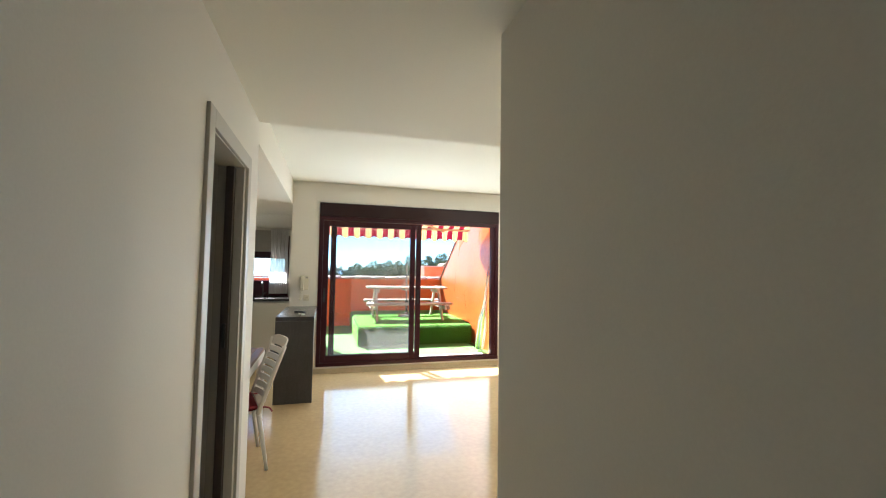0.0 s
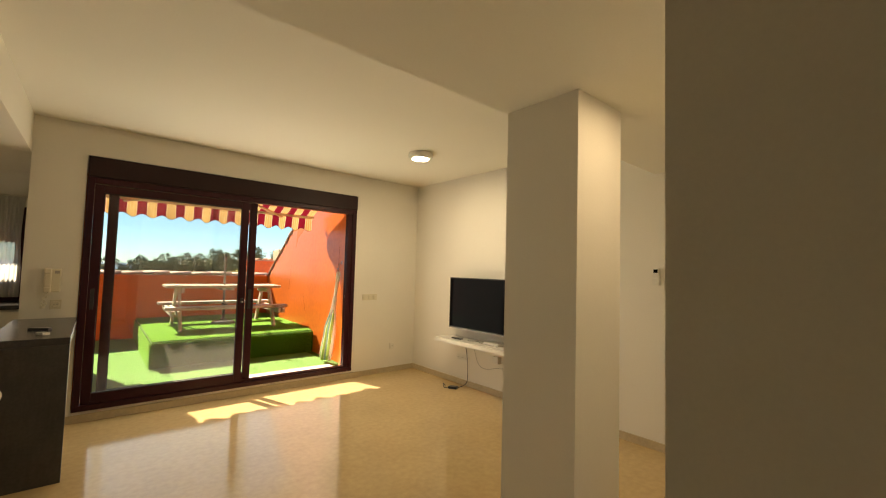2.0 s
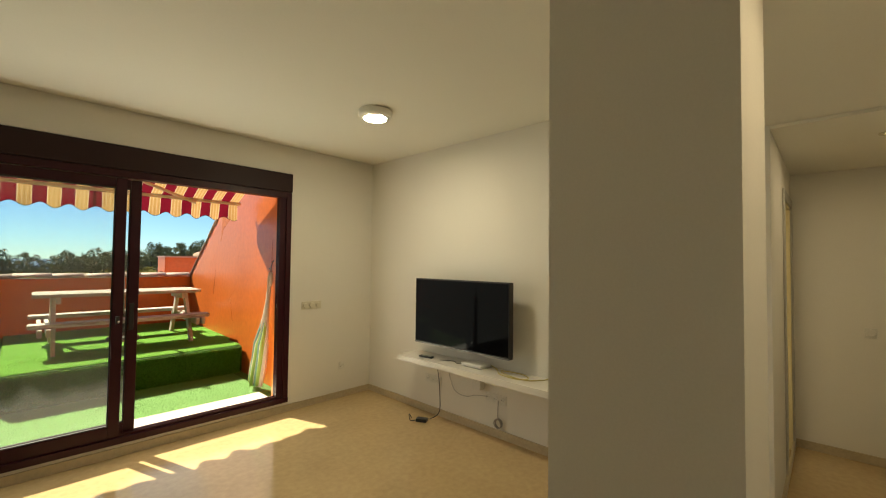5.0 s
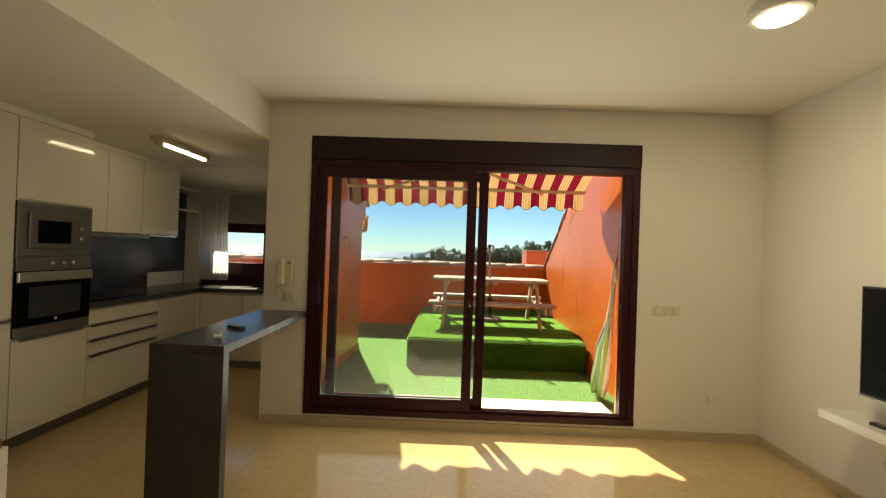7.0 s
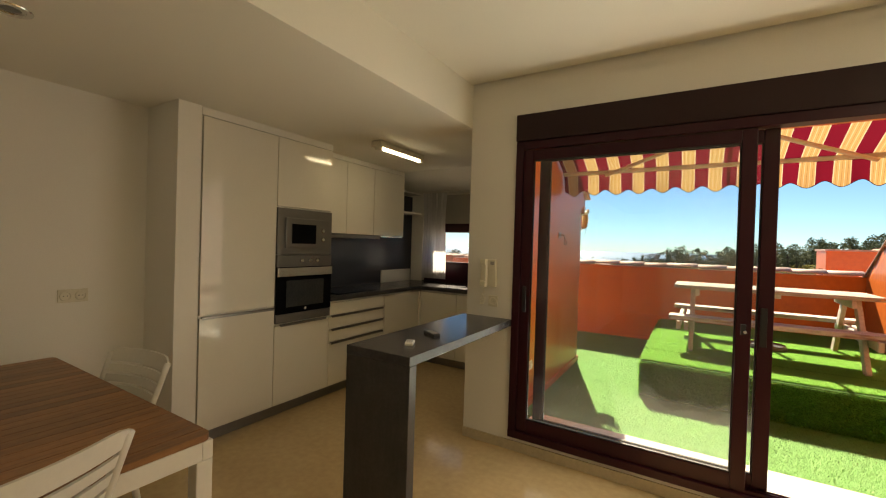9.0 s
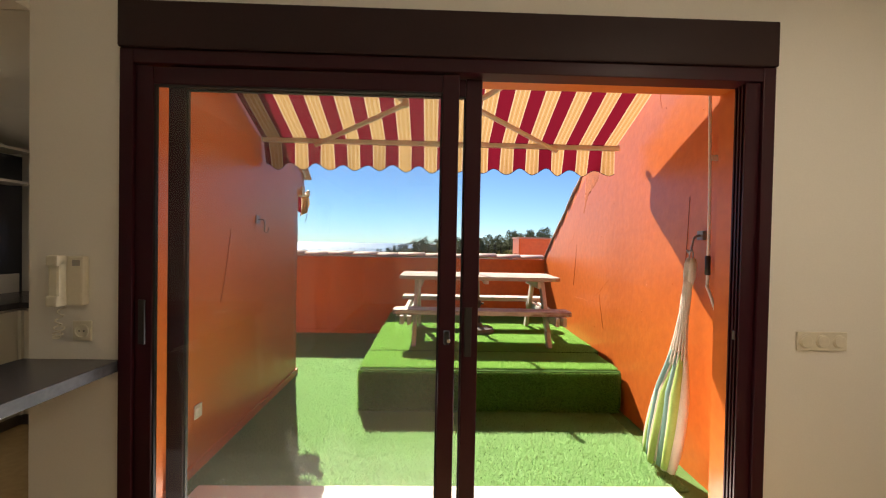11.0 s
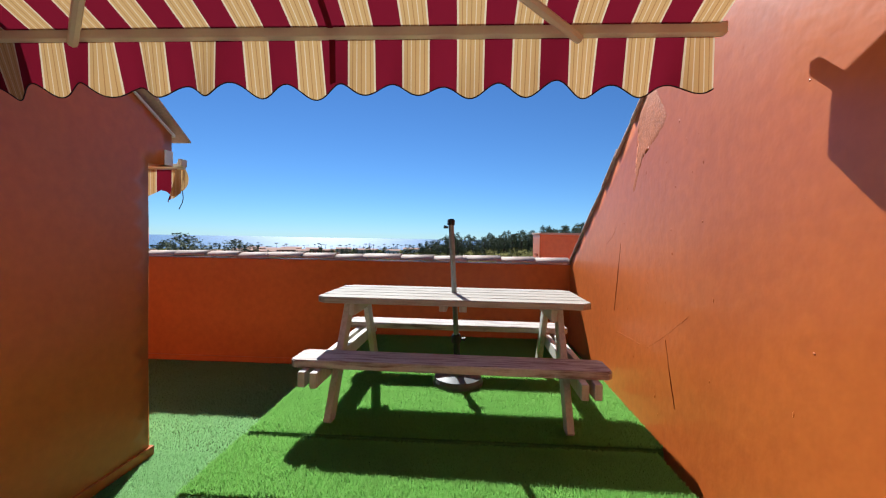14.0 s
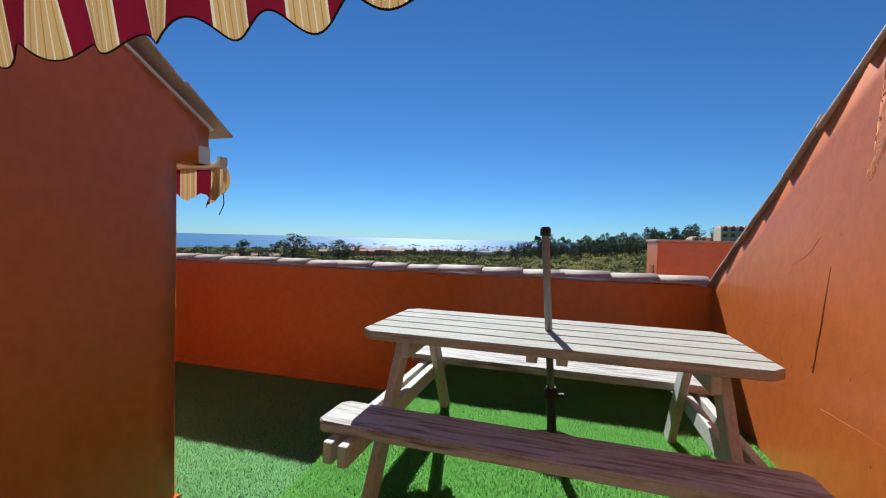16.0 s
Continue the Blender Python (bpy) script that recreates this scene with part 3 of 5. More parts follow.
# platform of turf
structure("platform", boxes((0.70, 2.965, 7.86, 8.412, TF, 0.405), (0.70, 3.06, 8.452, 10.768, TF, 0.405), bev=0.04), "turf", "turf covered raised platform in two sections", "platform")

# ---- terrace door ----
D0, D1 = -0.014, 2.787
door = thing("door_1", (0, 0, 0), "large claret aluminium sliding terrace door standing half open", "door", kind="structure")
part("shutter_box", boxes((D0, D1, 6.148, 6.30, 2.275, 2.467), bev=0.006), "clarethi", door, "dark brown roller shutter box")
part("frame_top", boxes((D0 + 0.05, D1 - 0.05, 6.165, 6.262, 2.215, 2.274), bev=0.004), "claret", door)
part("frame_left", boxes((D0, D0 + 0.055, 6.162, 6.262, 0.10, 2.274), bev=0.004), "claret", door)
part("frame_right", boxes((D1 - 0.055, D1, 6.162, 6.262, 0.10, 2.274), bev=0.004), "claret", door)
bm = boxes((D0, D1, 6.155, 6.262, 0.10, 0.150), bev=0.004)
for i in range(3):
    box(bm, D0 + 0.06, D1 - 0.06, 6.180 + 0.028 * i, 6.186 + 0.028 * i, 0.150, 0.172)
part("track", bm, "claret", door, "claret bottom track with running grooves")
bm = bmesh.new()
for i in range(4):
    box(bm, D1 - 0.12, D1 - 0.056, 6.178 + 0.02 * i, 6.186 + 0.02 * i, 0.172, 2.214)
part("side_track", bm, "claret", door, "grooved side track")
part("striker", boxes((D1 - 0.124, D1 - 0.119, 6.20, 6.212, 1.075, 1.115), bev=0.002), "steel", door, "small steel striker plate")


SW = 0.072                   # width of a sash stile


def sash(name, x0, x1, y0, y1, lab):
    s = part(name, boxes((x0, x0 + SW, y0, y1, 0.158, 2.21), bev=0.005), "claret", door, lab)
    part("stile", boxes((x1 - SW, x1, y0, y1, 0.158, 2.21), bev=0.005), "claret", s)
    part("top_rail", boxes((x0 + SW, x1 - SW, y0 + 0.003, y1 - 0.003, 2.135, 2.208), bev=0.004), "claret", s)
    part("bottom_rail", boxes((x0 + SW, x1 - SW, y0 + 0.003, y1 - 0.003, 0.160, 0.245), bev=0.004), "claret", s)
    ym = (y0 + y1) / 2
    part("gasket", boxes((x0 + SW, x0 + SW + 0.008, y0 + 0.008, y1 - 0.008, 0.245, 2.135), (x1 - SW - 0.008, x1 - SW, y0 + 0.008, y1 - 0.008, 0.245, 2.135),
                         (x0 + SW + 0.008, x1 - SW - 0.008, y0 + 0.008, y1 - 0.008, 0.245, 0.253), (x0 + SW + 0.008, x1 - SW - 0.008, y0 + 0.008, y1 - 0.008, 2.127, 2.135)), "rubber", s)
    g = part("pane", boxes((x0 + SW + 0.003, x1 - SW - 0.003, ym - 0.003, ym + 0.003, 0.248, 2.132)), "glass", s, "clear glass pane")
    g.visible_shadow = False
    return s


s1 = sash("inner_sash", 0.042, 1.408, 6.178, 6.212, "claret sliding sash closed over the first half")
s2 = sash("outer_sash", 0.150, 1.512, 6.222, 6.256, "claret sliding sash pushed open behind the other")
part("flush_pull", boxes((0.062, 0.090, 6.170, 6.179, 1.03, 1.22), bev=0.004), "black", s1, "black flush pull")
part("flush_pull", boxes((1.452, 1.484, 6.214, 6.223, 0.98, 1.20), bev=0.004), "black", s2, "black flush pull")
part("lock", boxes((1.360, 1.384, 6.172, 6.179, 1.045, 1.105), bev=0.003), "black", s1, "small black key lock")
part("key_barrel", sweep(bmesh.new(), [(1.38, 6.173, 1.062), (1.38, 6.166, 1.062)], 0.008, 10), "chrome", s1)

# ---- peninsula ----
pen = thing("breakfast_bar", (-0.22, 5.5, 0), "dark slate laminate breakfast bar with a waterfall end", "bar counter")
part("worktop", boxes((-0.205, 0.205, -0.605, 0.685, 0.915, 0.962), bev=0.003), "slatetop", pen)
part("end_panel", boxes((-0.205, 0.205, -0.603, -0.545, 0.0, 0.914), bev=0.003), "slate", pen)

# ---- picnic table ----
TX0, TX1, PZ = 0.955, 2.735, 0.405
pic = thing("picnic_table", (1.845, 9.185, PZ), "weathered white painted wooden picnic table with joined benches", "picnic table")
pic.rotation_euler.z = radians(-1.2)
W = 0.7 / 5
half = (TX1 - TX0) / 2


def plank(bm, x0, x1, y0, y1, z0, z1, c=0.05):
    """A board with clipped corners and rounded edges."""
    prism(bm, [(x0, y0 + c), (x0 + c, y0), (x1 - c, y0), (x1, y0 + c), (x1, y1 - c), (x1 - c, y1), (x0 + c, y1), (x0, y1 - c)], 2, z0, z1)
    return bm


ZT = 1.12 - PZ
for i in range(5):
    y = -0.35 + W * i
    bm = bmesh.new()
    a, b = (0.06 if i == 0 else 0.004), (0.06 if i == 4 else 0.004)
    prism(bm, [(-half, y + a), (-half + a, y + 0.0055), (half - a, y + 0.0055), (half, y + a), (half, y + W - b), (half - b, y + W - 0.0055), (-half + b, y + W - 0.0055), (-half, y + W - b)], 2, ZT - 0.042, ZT)
    bmesh.ops.bevel(bm, geom=[e for e in bm.edges], offset=0.004, segments=1, affect="EDGES")
    part("board", bm, "whitewood", pic)
for y0 in (-0.655, 0.425):
    bm = plank(bmesh.new(), -half - 0.03, half + 0.03, y0, y0 + 0.236, 0.343, 0.390, 0.03)
    bmesh.ops.bevel(bm, geom=[e for e in bm.edges], offset=0.006, segments=2, affect="EDGES")
    part("bench_board", bm, "benchwood", pic, "white bench board with paint worn off")


def bar(bm, a, b, w, d):
    """A squared timber from a to b, w across x and d across the other way."""
    a, b = Vector(a), Vector(b)
    n = (b - a).normalized()
    u = Vector((1, 0, 0))
    v = n.cross(u).normalized()
    ring = [[bm.verts.new(p + u * sx * w / 2 + v * sy * d / 2) for sx, sy in ((-1, -1), (1, -1), (1, 1), (-1, 1))] for p in (a, b)]
    for k in range(4):
        bm.faces.new((ring[0][k], ring[0][(k + 1) % 4], ring[1][(k + 1) % 4], ring[1][k]))
    bm.faces.new(ring[0][::-1]), bm.faces.new(ring[1])
    bmesh.ops.bevel(bm, geom=[e for e in bm.edges], offset=0.005, segments=1, affect="EDGES")
    return bm


for x in (-0.70, 0.70):
    s = 1 if x < 0 else -1
    for y0, y1 in ((-0.60, -0.20), (0.57, 0.20)):
        bm = bar(bmesh.new(), (x, y0, 0.0), (x, y1, ZT - 0.044), 0.042, 0.095)
        part("leg", bm, "whitewoodv", pic)
    part("bench_bearer", box(bmesh.new(), x - 0.021 - 0.045 * s, x + 0.021 - 0.045 * s, -0.735, 0.70, 0.255, 0.344, bev=0.008), "whitewoodv", pic)
    part("bench_bearer", box(bmesh.new(), x - 0.021 - 0.118 * s, x + 0.021 - 0.118 * s, -0.725, 0.69, 0.255, 0.344, bev=0.008), "whitewoodv", pic)
    part("top_bearer", box(bmesh.new(), x - 0.021 + 0.045 * s, x + 0.021 + 0.045 * s, -0.32, 0.32, ZT - 0.125, ZT - 0.043, bev=0.01), "whitewoodv", pic)
part("batten", box(bmesh.new(), -0.08, -0.03, -0.30, 0.30, ZT - 0.085, ZT - 0.043, bev=0.006), "whitewoodv", pic)
part("batten", box(bmesh.new(), 0.05, 0.10, -0.30, 0.30, ZT - 0.085, ZT - 0.043, bev=0.006), "whitewoodv", pic)

# ---- parasol base ----
um = thing("parasol_stand", (1.885, 9.33, PZ), "grey parasol pole without its canopy in a weighted base", "parasol stand")
part("pole", sweep(bmesh.new(), [(-0.012, -0.045, 0.30), (-0.065, -0.225, 1.225)], 0.019, 14), "polemetal", um, smooth=False)
part("lower_tube", sweep(bmesh.new(), [(0, 0, 0.04), (-0.0155, -0.055, 0.36)], 0.025, 14), "black", um)
bm = lathe(bmesh.new(), [(0.034, 0.335), (0.036, 0.34), (0.036, 0.385), (0.026, 0.40)], 16, (-0.0155, -0.055, 0))
sweep(bm, [(0.015, -0.055, 0.36), (0.05, -0.055, 0.36)], [0.008, 0.014], 8)
part("clamp", bm, "black", um)
bm = lathe(bmesh.new(), [(0.024, 1.20), (0.026, 1.205), (0.026, 1.235), (0.018, 1.245)], 14, (-0.0645, -0.224, 0))
sweep(bm, [(-0.085, -0.22, 1.185), (-0.115, -0.22, 1.19)], [0.007, 0.013], 8)
part("collar", bm, "black", um)
part("base", lathe(bmesh.new(), [(0.185, 0.0), (0.19, 0.012), (0.19, 0.035), (0.175, 0.06), (0.11, 0.068), (0.05, 0.072), (0.04, 0.12), (0.032, 0.125)], 32), "greyplastic", um, "grey weighted base", smooth=False)
part("base_ring", lathe(bmesh.new(), [(0.178, 0.052), (0.176, 0.062), (0.11, 0.071), (0.05, 0.077)], 32), "greyplastic", um)

# ---- awning ----
AY, AZ, RY, RZ = 7.86, 2.322, 6.57, 2.945
AX0, AX1 = -0.12, 2.97      # one edge, and the width of the canvas
aw = thing("awning", (AX0, OY, 0), "claret and straw striped folding arm awning with a scalloped valance", "awning")
bm = bmesh.new()
rows = []
for j in range(9):
    t = j / 8
    rows.append([bm.verts.new((AX1 * i / 60, RY - OY + (AY - RY) * t, RZ + (AZ - RZ) * t - 0.02 * math.sin(math.pi * t))) for i in range(61)])
for u, v in zip(rows, rows[1:]):
    for a, b, c, d in zip(u, u[1:], v[1:], v):
        bm.faces.new((a, b, c, d))
part("canopy", bm, "canvas", aw, smooth=True)
bm = bmesh.new()
NV = 240
rows = []
for j in range(5):
    row = []
    for i in range(NV + 1):
        x = AX1 * i / NV
        drop = 0.202 + 0.026 * math.cos(2 * math.pi * ((x - AX1) / 0.217 + 0.21))
        y = AY - OY + 0.012 + 0.035 * j / 4 + j / 4 * (0.022 * math.sin(x * 23) + 0.02 * math.sin(x * 9.7 + 1))
        row.append(bm.verts.new((x, y, AZ - 0.01 - drop * j / 4)))
    rows.append(row)
for u, v in zip(rows, rows[1:]):
    for a, b, c, d in zip(u, u[1:], v[1:], v):
        bm.faces.new((a, b, c, d))
part("valance", bm, "canvas", aw, smooth=True)
part("binding", sweep(bmesh.new(), [(AX1 * i / NV, AY - OY + 0.047 + 0.022 * math.sin(AX1 * i / NV * 23) + 0.02 * math.sin(AX1 * i / NV * 9.7 + 1), AZ - 0.012 - 0.202 - 0.026 * math.cos(2 * math.pi * ((AX1 * i / NV - AX1) / 0.217 + 0.21))) for i in range(NV + 1)], 0.0028, 5), "clarethi", aw, "dark bound edge", smooth=True)
bm = bmesh.new()
for j in range(8):
    for a, b in ((j / 8, (j + 1) / 8),):
        q = [(1.485 + dx, RY - OY + (AY - RY) * t, RZ + (AZ - RZ) * t - 0.02 * math.sin(math.pi * t) - 0.003) for dx, t in ((0, a), (0.024, a), (0.024, b), (0, b))]
        bm.faces.new([bm.verts.new(p) for p in q])
bmesh.ops.remove_doubles(bm, verts=bm.verts, dist=0.0005)
part("seam", bm, "canvas", aw, "doubled seam in the canvas")
bm = bmesh.new()
bm.faces.new([bm.verts.new(p) for p in ((1.485, AY - OY + 0.009, AZ - 0.012), (1.509, AY - OY + 0.009, AZ - 0.012), (1.509, AY - OY + 0.020, AZ - 0.19), (1.485, AY - OY + 0.020, AZ - 0.20))])
part("valance_seam", bm, "canvas", aw, "doubled seam in the valance")
part("front_bar", boxes((-0.006, AX1 + 0.03, AY - OY - 0.02, AY - OY + 0.02, AZ - 0.025, AZ + 0.02), bev=0.006), "cream_metal", aw)
part("roller", sweep(bmesh.new(), [(-0.02, RY - OY - 0.02, RZ), (AX1 + 0.02, RY - OY - 0.02, RZ)], 0.05, 12), "cream_metal", aw)
for x, ex, xr in ((0.44, 1.225, 0.30), (2.455, 1.675, 2.68)):
    arm = part("arm", sweep(bmesh.new(), [(x, AY - OY - 0.02, AZ - 0.045), (ex, 0.68, AZ + 0.07)], 0.018, 8), "cream_metal", aw)
    part("upper_arm", sweep(bmesh.new(), [(ex, 0.68, AZ + 0.09), (xr, 0.08, RZ - 0.10)], 0.018, 8), "cream_metal", arm)
    part("elbow", lathe(bmesh.new(), [(0.026, 0), (0.026, 0.05)], 10, (ex, 0.68, AZ + 0.055)), "cream_metal", arm)

# ---- television on its shelf ----
sh = single("wall_shelf", boxes((-0.30, 0.0, -0.91, 0.91, 0, 0.055), bev=0.004), "white", (3.829, 4.385, 0.565), "long white lacquered floating shelf under the television", "shelf")
tv = thing("television", (3.66, 4.58, 0.62), "large black flat screen television on a white shelf", "television")
part("casing", boxes((-0.02, 0.035, -0.575, 0.575, 0.135, 0.778), bev=0.006), "black", tv)
part("screen", boxes((-0.024, -0.019, -0.562, 0.562, 0.155, 0.767)), "screen", tv, "glossy black screen")
part("trim_strip", boxes((-0.026, -0.018, -0.575, 0.575, 0.134, 0.144), bev=0.002), "steel", tv, "steel lower trim")
part("wall_bracket", boxes((0.03, 0.168, -0.12, 0.12, 0.34, 0.56), bev=0.004), "black", tv)

# ---- dining table ----
dt = thing("dining_table", (-1.28, 3.7225, 0), "dining table with teak slats on a white metal frame", "dining table")
PW = 1.70 / 27
for i in range(27):
    x0 = -0.85 + PW * i
    x1 = x0 + PW - 0.003
    line = [(x0, -0.4775), (x1, -0.4775), (x1, 0.4775), (x0, 0.4775)]
    if i in (0, 26):
        x0, x1 = -0.85, -0.853 + PW
        arc = [(0.035 * (1 - math.sin(a)), 0.035 * (1 - math.cos(a))) for a in [k * math.pi / 10 for k in range(6)]]
        line = [(x0 + u, -0.4775 + v) for u, v in arc[::-1]] + [(x1, -0.4775), (x1, 0.4775)] + [(x0 + u, 0.4775 - v) for u, v in arc]
        if i == 26:
            line = [(-q, w) for q, w in line][::-1]
    part("slat", prism(bmesh.new(), line, 2, 0.736, 0.760), "teak", dt)
part("frame", boxes((-0.852, 0.852, -0.480, -0.440, 0.665, 0.735), (-0.852, 0.852, 0.440, 0.480, 0.665, 0.735), (-0.852, -0.812, -0.440, 0.440, 0.665, 0.735), (0.812, 0.852, -0.440, 0.440, 0.665, 0.735), bev=0.004), "chair", dt, "white metal frame")
for x in (-0.822, 0.822):
    for y in (-0.45, 0.45):
        part("leg", boxes((x - 0.03, x + 0.03, y - 0.03, y + 0.03, 0, 0.664), bev=0.005), "chair", dt)

# ---- kitchen ----
FX, BX = -1.845, -2.455      # cabinet fronts and the wall behind


def cabinet(name, y0, y1, z0, z1, label, cat="cabinet", x0=BX, x1=FX, group="kitchen cabinets"):
    c = thing(name, ((x0 + x1) / 2, (y0 + y1) / 2, z0), label, cat, group)
    part("body", box(bmesh.new(), -(x1 - x0) / 2, (x1 - x0) / 2 - 0.022, -(y1 - y0) / 2 + 0.001, (y1 - y0) / 2 - 0.001, 0, z1 - z0), "white", c)
    return c


def front(c, name, y0, y1, z0, z1, mat="gloss", label="", x1=FX):
    """A door or drawer front, in world numbers, on a cabinet that faces +x."""
    o = c.location
    return part(name, box(bmesh.new(), x1 - 0.02 - o.x, x1 - o.x, y0 - o.y + 0.0015, y1 - o.y - 0.0015, z0 - o.z + 0.0015, z1 - o.z - 0.0015, bev=0.0015), mat, c, label)


def edge_pull(c, d, y0, y1, z, x1=FX):
    o = c.location
    part("handle", boxes((x1 - 0.004 - o.x, x1 + 0.012 - o.x, y0 - o.y, y1 - o.y, z - o.z - 0.002, z - o.z + 0.006), (x1 + 0.008 - o.x, x1 + 0.012 - o.x, y0 - o.y, y1 - o.y, z - o.z - 0.014, z - o.z - 0.002)), "steel", d, "slim steel edge pull")


c = cabinet("fridge_cabinet", 4.887, 5.495, 0.10, 2.365, "tall glossy cream built-in fridge unit")
d = front(c, "door", 4.887, 5.495, 0.10, 0.925)
edge_pull(c, d, 4.90, 5.48, 0.928)
front(c, "door", 4.887, 5.495, 0.945, 2.362)
c = cabinet("oven_cabinet", 5.499, 6.098, 0.10, 2.365, "tall glossy cream unit holding oven and microwave")
d = front(c, "door", 5.499, 6.098, 0.10, 0.775)
edge_pull(c, d, 5.55, 6.05, 0.778)
front(c, "door", 5.499, 6.098, 1.785, 2.362)
structure("cabinet_filler", boxes((BX, FX - 0.004, 4.88, 6.10, 2.367, KIT_Z - 0.002), (BX, -2.10, 6.10, 7.57, 2.372, KIT_Z - 0.002)), "white", "white filler strip above the cabinets", "filler")
ov = thing("oven", (FX, 5.798, 0.795), "built-in steel and black glass oven", "oven")
part("body", boxes((-0.02, 0.004, -0.296, 0.296, 0.0, 0.58), bev=0.003), "steel", ov)
part("control_panel", boxes((0.0, 0.016, -0.297, 0.297, 0.480, 0.580), bev=0.003), "steel", ov)
dr = part("door", boxes((0.0, 0.018, -0.297, 0.297, 0.075, 0.475), bev=0.004), "screen", ov, "black glass oven door")
part("window", boxes((0.018, 0.020, -0.205, 0.205, 0.13, 0.36)), "darkpane", dr, "dark oven window")
part("handle", boxes((0.016, 0.036, -0.297, 0.297, 0.395, 0.470), bev=0.006), "chrome", dr, "broad bright steel handle")
part("maker_mark", lathe(bmesh.new(), [(0.012, 0), (0.012, 0.001)], 12), "matte", dr).matrix_basis = pose(0.0185, 0.0, 0.105, 0, 90, 0)
part("lower_strip", boxes((0.0, 0.014, -0.297, 0.297, 0.0, 0.072), bev=0.003), "steel", ov)
for y in (-0.055, 0.035, 0.115):
    k = part("knob", lathe(bmesh.new(), [(0.017, 0), (0.016, 0.018), (0.012, 0.022)], 14), "chrome", ov)
    k.matrix_basis = pose(0.016, y, 0.53, 0, 90, 0)
mw = thing("microwave", (FX, 5.798, 1.378), "built-in steel microwave with a small dark window", "microwave")
part("trim_frame", boxes((-0.02, 0.010, -0.297, 0.297, 0.0, 0.395), bev=0.004), "steel", mw)
part("door", boxes((0.010, 0.024, -0.225, 0.225, 0.055, 0.315), bev=0.004), "steel", mw)
part("window", boxes((0.0242, 0.026, -0.165, 0.095, 0.095, 0.265), bev=0.002), "screen", mw, "dark window")
for z in (0.135, 0.215):
    k = part("knob", lathe(bmesh.new(), [(0.018, 0), (0.017, 0.016), (0.013, 0.02)], 14), "chrome", mw)
    k.matrix_basis = pose(0.024, 0.172, z, 0, 90, 0)
c = cabinet("drawer_cabinet", 6.10, 6.93, 0.10, 0.922, "glossy cream base unit with four drawers")
for z0, z1 in ((0.10, 0.515), (0.53, 0.645), (0.66, 0.775), (0.79, 0.905)):
    d = front(c, "drawer_front", 6.10, 6.93, z0, z1)
    if z1 < 0.8:
        edge_pull(c, d, 6.13, 6.90, z1 + 0.002)
c = cabinet("base_cabinet", 6.932, 7.62, 0.10, 0.922, "glossy cream base unit with a plain door")
front(c, "door", 6.932, 7.60, 0.10, 0.905)
structure("corner_filler", boxes((-1.866, -1.825, 7.603, 7.640, 0.10, 0.905), bev=0.002), "gloss", "glossy cream corner strip between the cabinets", "filler")
for x0, x1 in ((-1.823, -1.30), (-1.298, -0.40)):
    c = thing("sink_cabinet", ((x0 + x1) / 2, 7.93, 0.10), "glossy cream base unit under the kitchen window", "cabinet", "kitchen cabinets")
    part("body", boxes((-(x1 - x0) / 2, (x1 - x0) / 2, -0.288, 0.31, 0, 0.822)), "white", c)
    part("door", box(bmesh.new(), -(x1 - x0) / 2 + 0.002, (x1 - x0) / 2 - 0.002, -0.31, -0.290, 0.002, 0.80, bev=0.0015), "gloss", c)
structure("plinth", boxes((BX, FX - 0.05, 4.887, 7.67, 0.0, 0.098), (FX - 0.05, -0.40, 7.67, 7.70, 0.0, 0.098)), "steel", "recessed steel kickboard under the cabinets", "kickboard")
single("worktop", boxes((BX, FX + 0.015, 6.10, 8.248, 0.924, 0.968), (FX + 0.015, -0.392, 7.60, 8.248, 0.924, 0.968)), "slatetop", (0, 0, 0), "dark laminate worktop running round the kitchen corner", "worktop")
single("hob", boxes((-2.38, -1.92, 6.28, 6.86, 0.9685, 0.974), bev=0.002), "screen", (0, 0, 0), "black glass hob set into the worktop", "hob")
structure("backsplash", boxes((BX - 0.003, BX + 0.007, 6.10, 8.245, 0.969, 1.585), (BX - 0.003, BX + 0.007, 7.575, 8.245, 1.585, 2.19)), "splash", "dark backsplash panel behind the worktop", "backsplash")
for y0, y1 in ((6.10, 6.545), (6.547, 6.99), (6.992, 7.57)):
    c = cabinet("wall_cabinet", y0, y1, 1.590, 2.37, "glossy cream wall cabinet", x0=BX, x1=-2.095)
    front(c, "door", y0, y1, 1.590, 2.37, x1=-2.095)
hd = thing("extractor_hood", (-2.27, 6.75, 1.545), "slim steel extractor hood under the wall cabinets", "extractor hood")
part("body", boxes((-0.17, 0.16, -0.42, 0.38, 0.0, 0.042), bev=0.004), "steel", hd)
part("light_strip", boxes((0.04, 0.17, 0.385, 0.80, 0.024, 0.042), bev=0.003), "chrome", hd, "bright steel light strip")
for z in (1.94, 2.215):
    single("kitchen_shelf", boxes((BX + 0.008, -2.20, 7.58, 8.13, z - 0.022, z), bev=0.002), "white", (0, 0, 0), "white shelf over the worktop corner", "shelf", "kitchen shelves")
single("splash_panel", boxes((BX + 0.01, BX + 0.03, 7.556, 8.20, 0.9685, 1.135), bev=0.003), "matte", (0, 0, 0), "low white panel leaning on the backsplash", "panel")
fl = thing("ceiling_light", (-1.36, 6.50, 2.375), "fluorescent tube light on the kitchen ceiling", "ceiling light")
part("housing", boxes((-0.055, 0.055, -0.35, 0.35, 0.0, 0.05), bev=0.006), "ivory", fl)
part("tube", sweep(bmesh.new(), [(0.02, -0.31, -0.012), (0.02, 0.31, -0.012)], 0.013, 10), "tube", fl, "glowing tube", smooth=True)
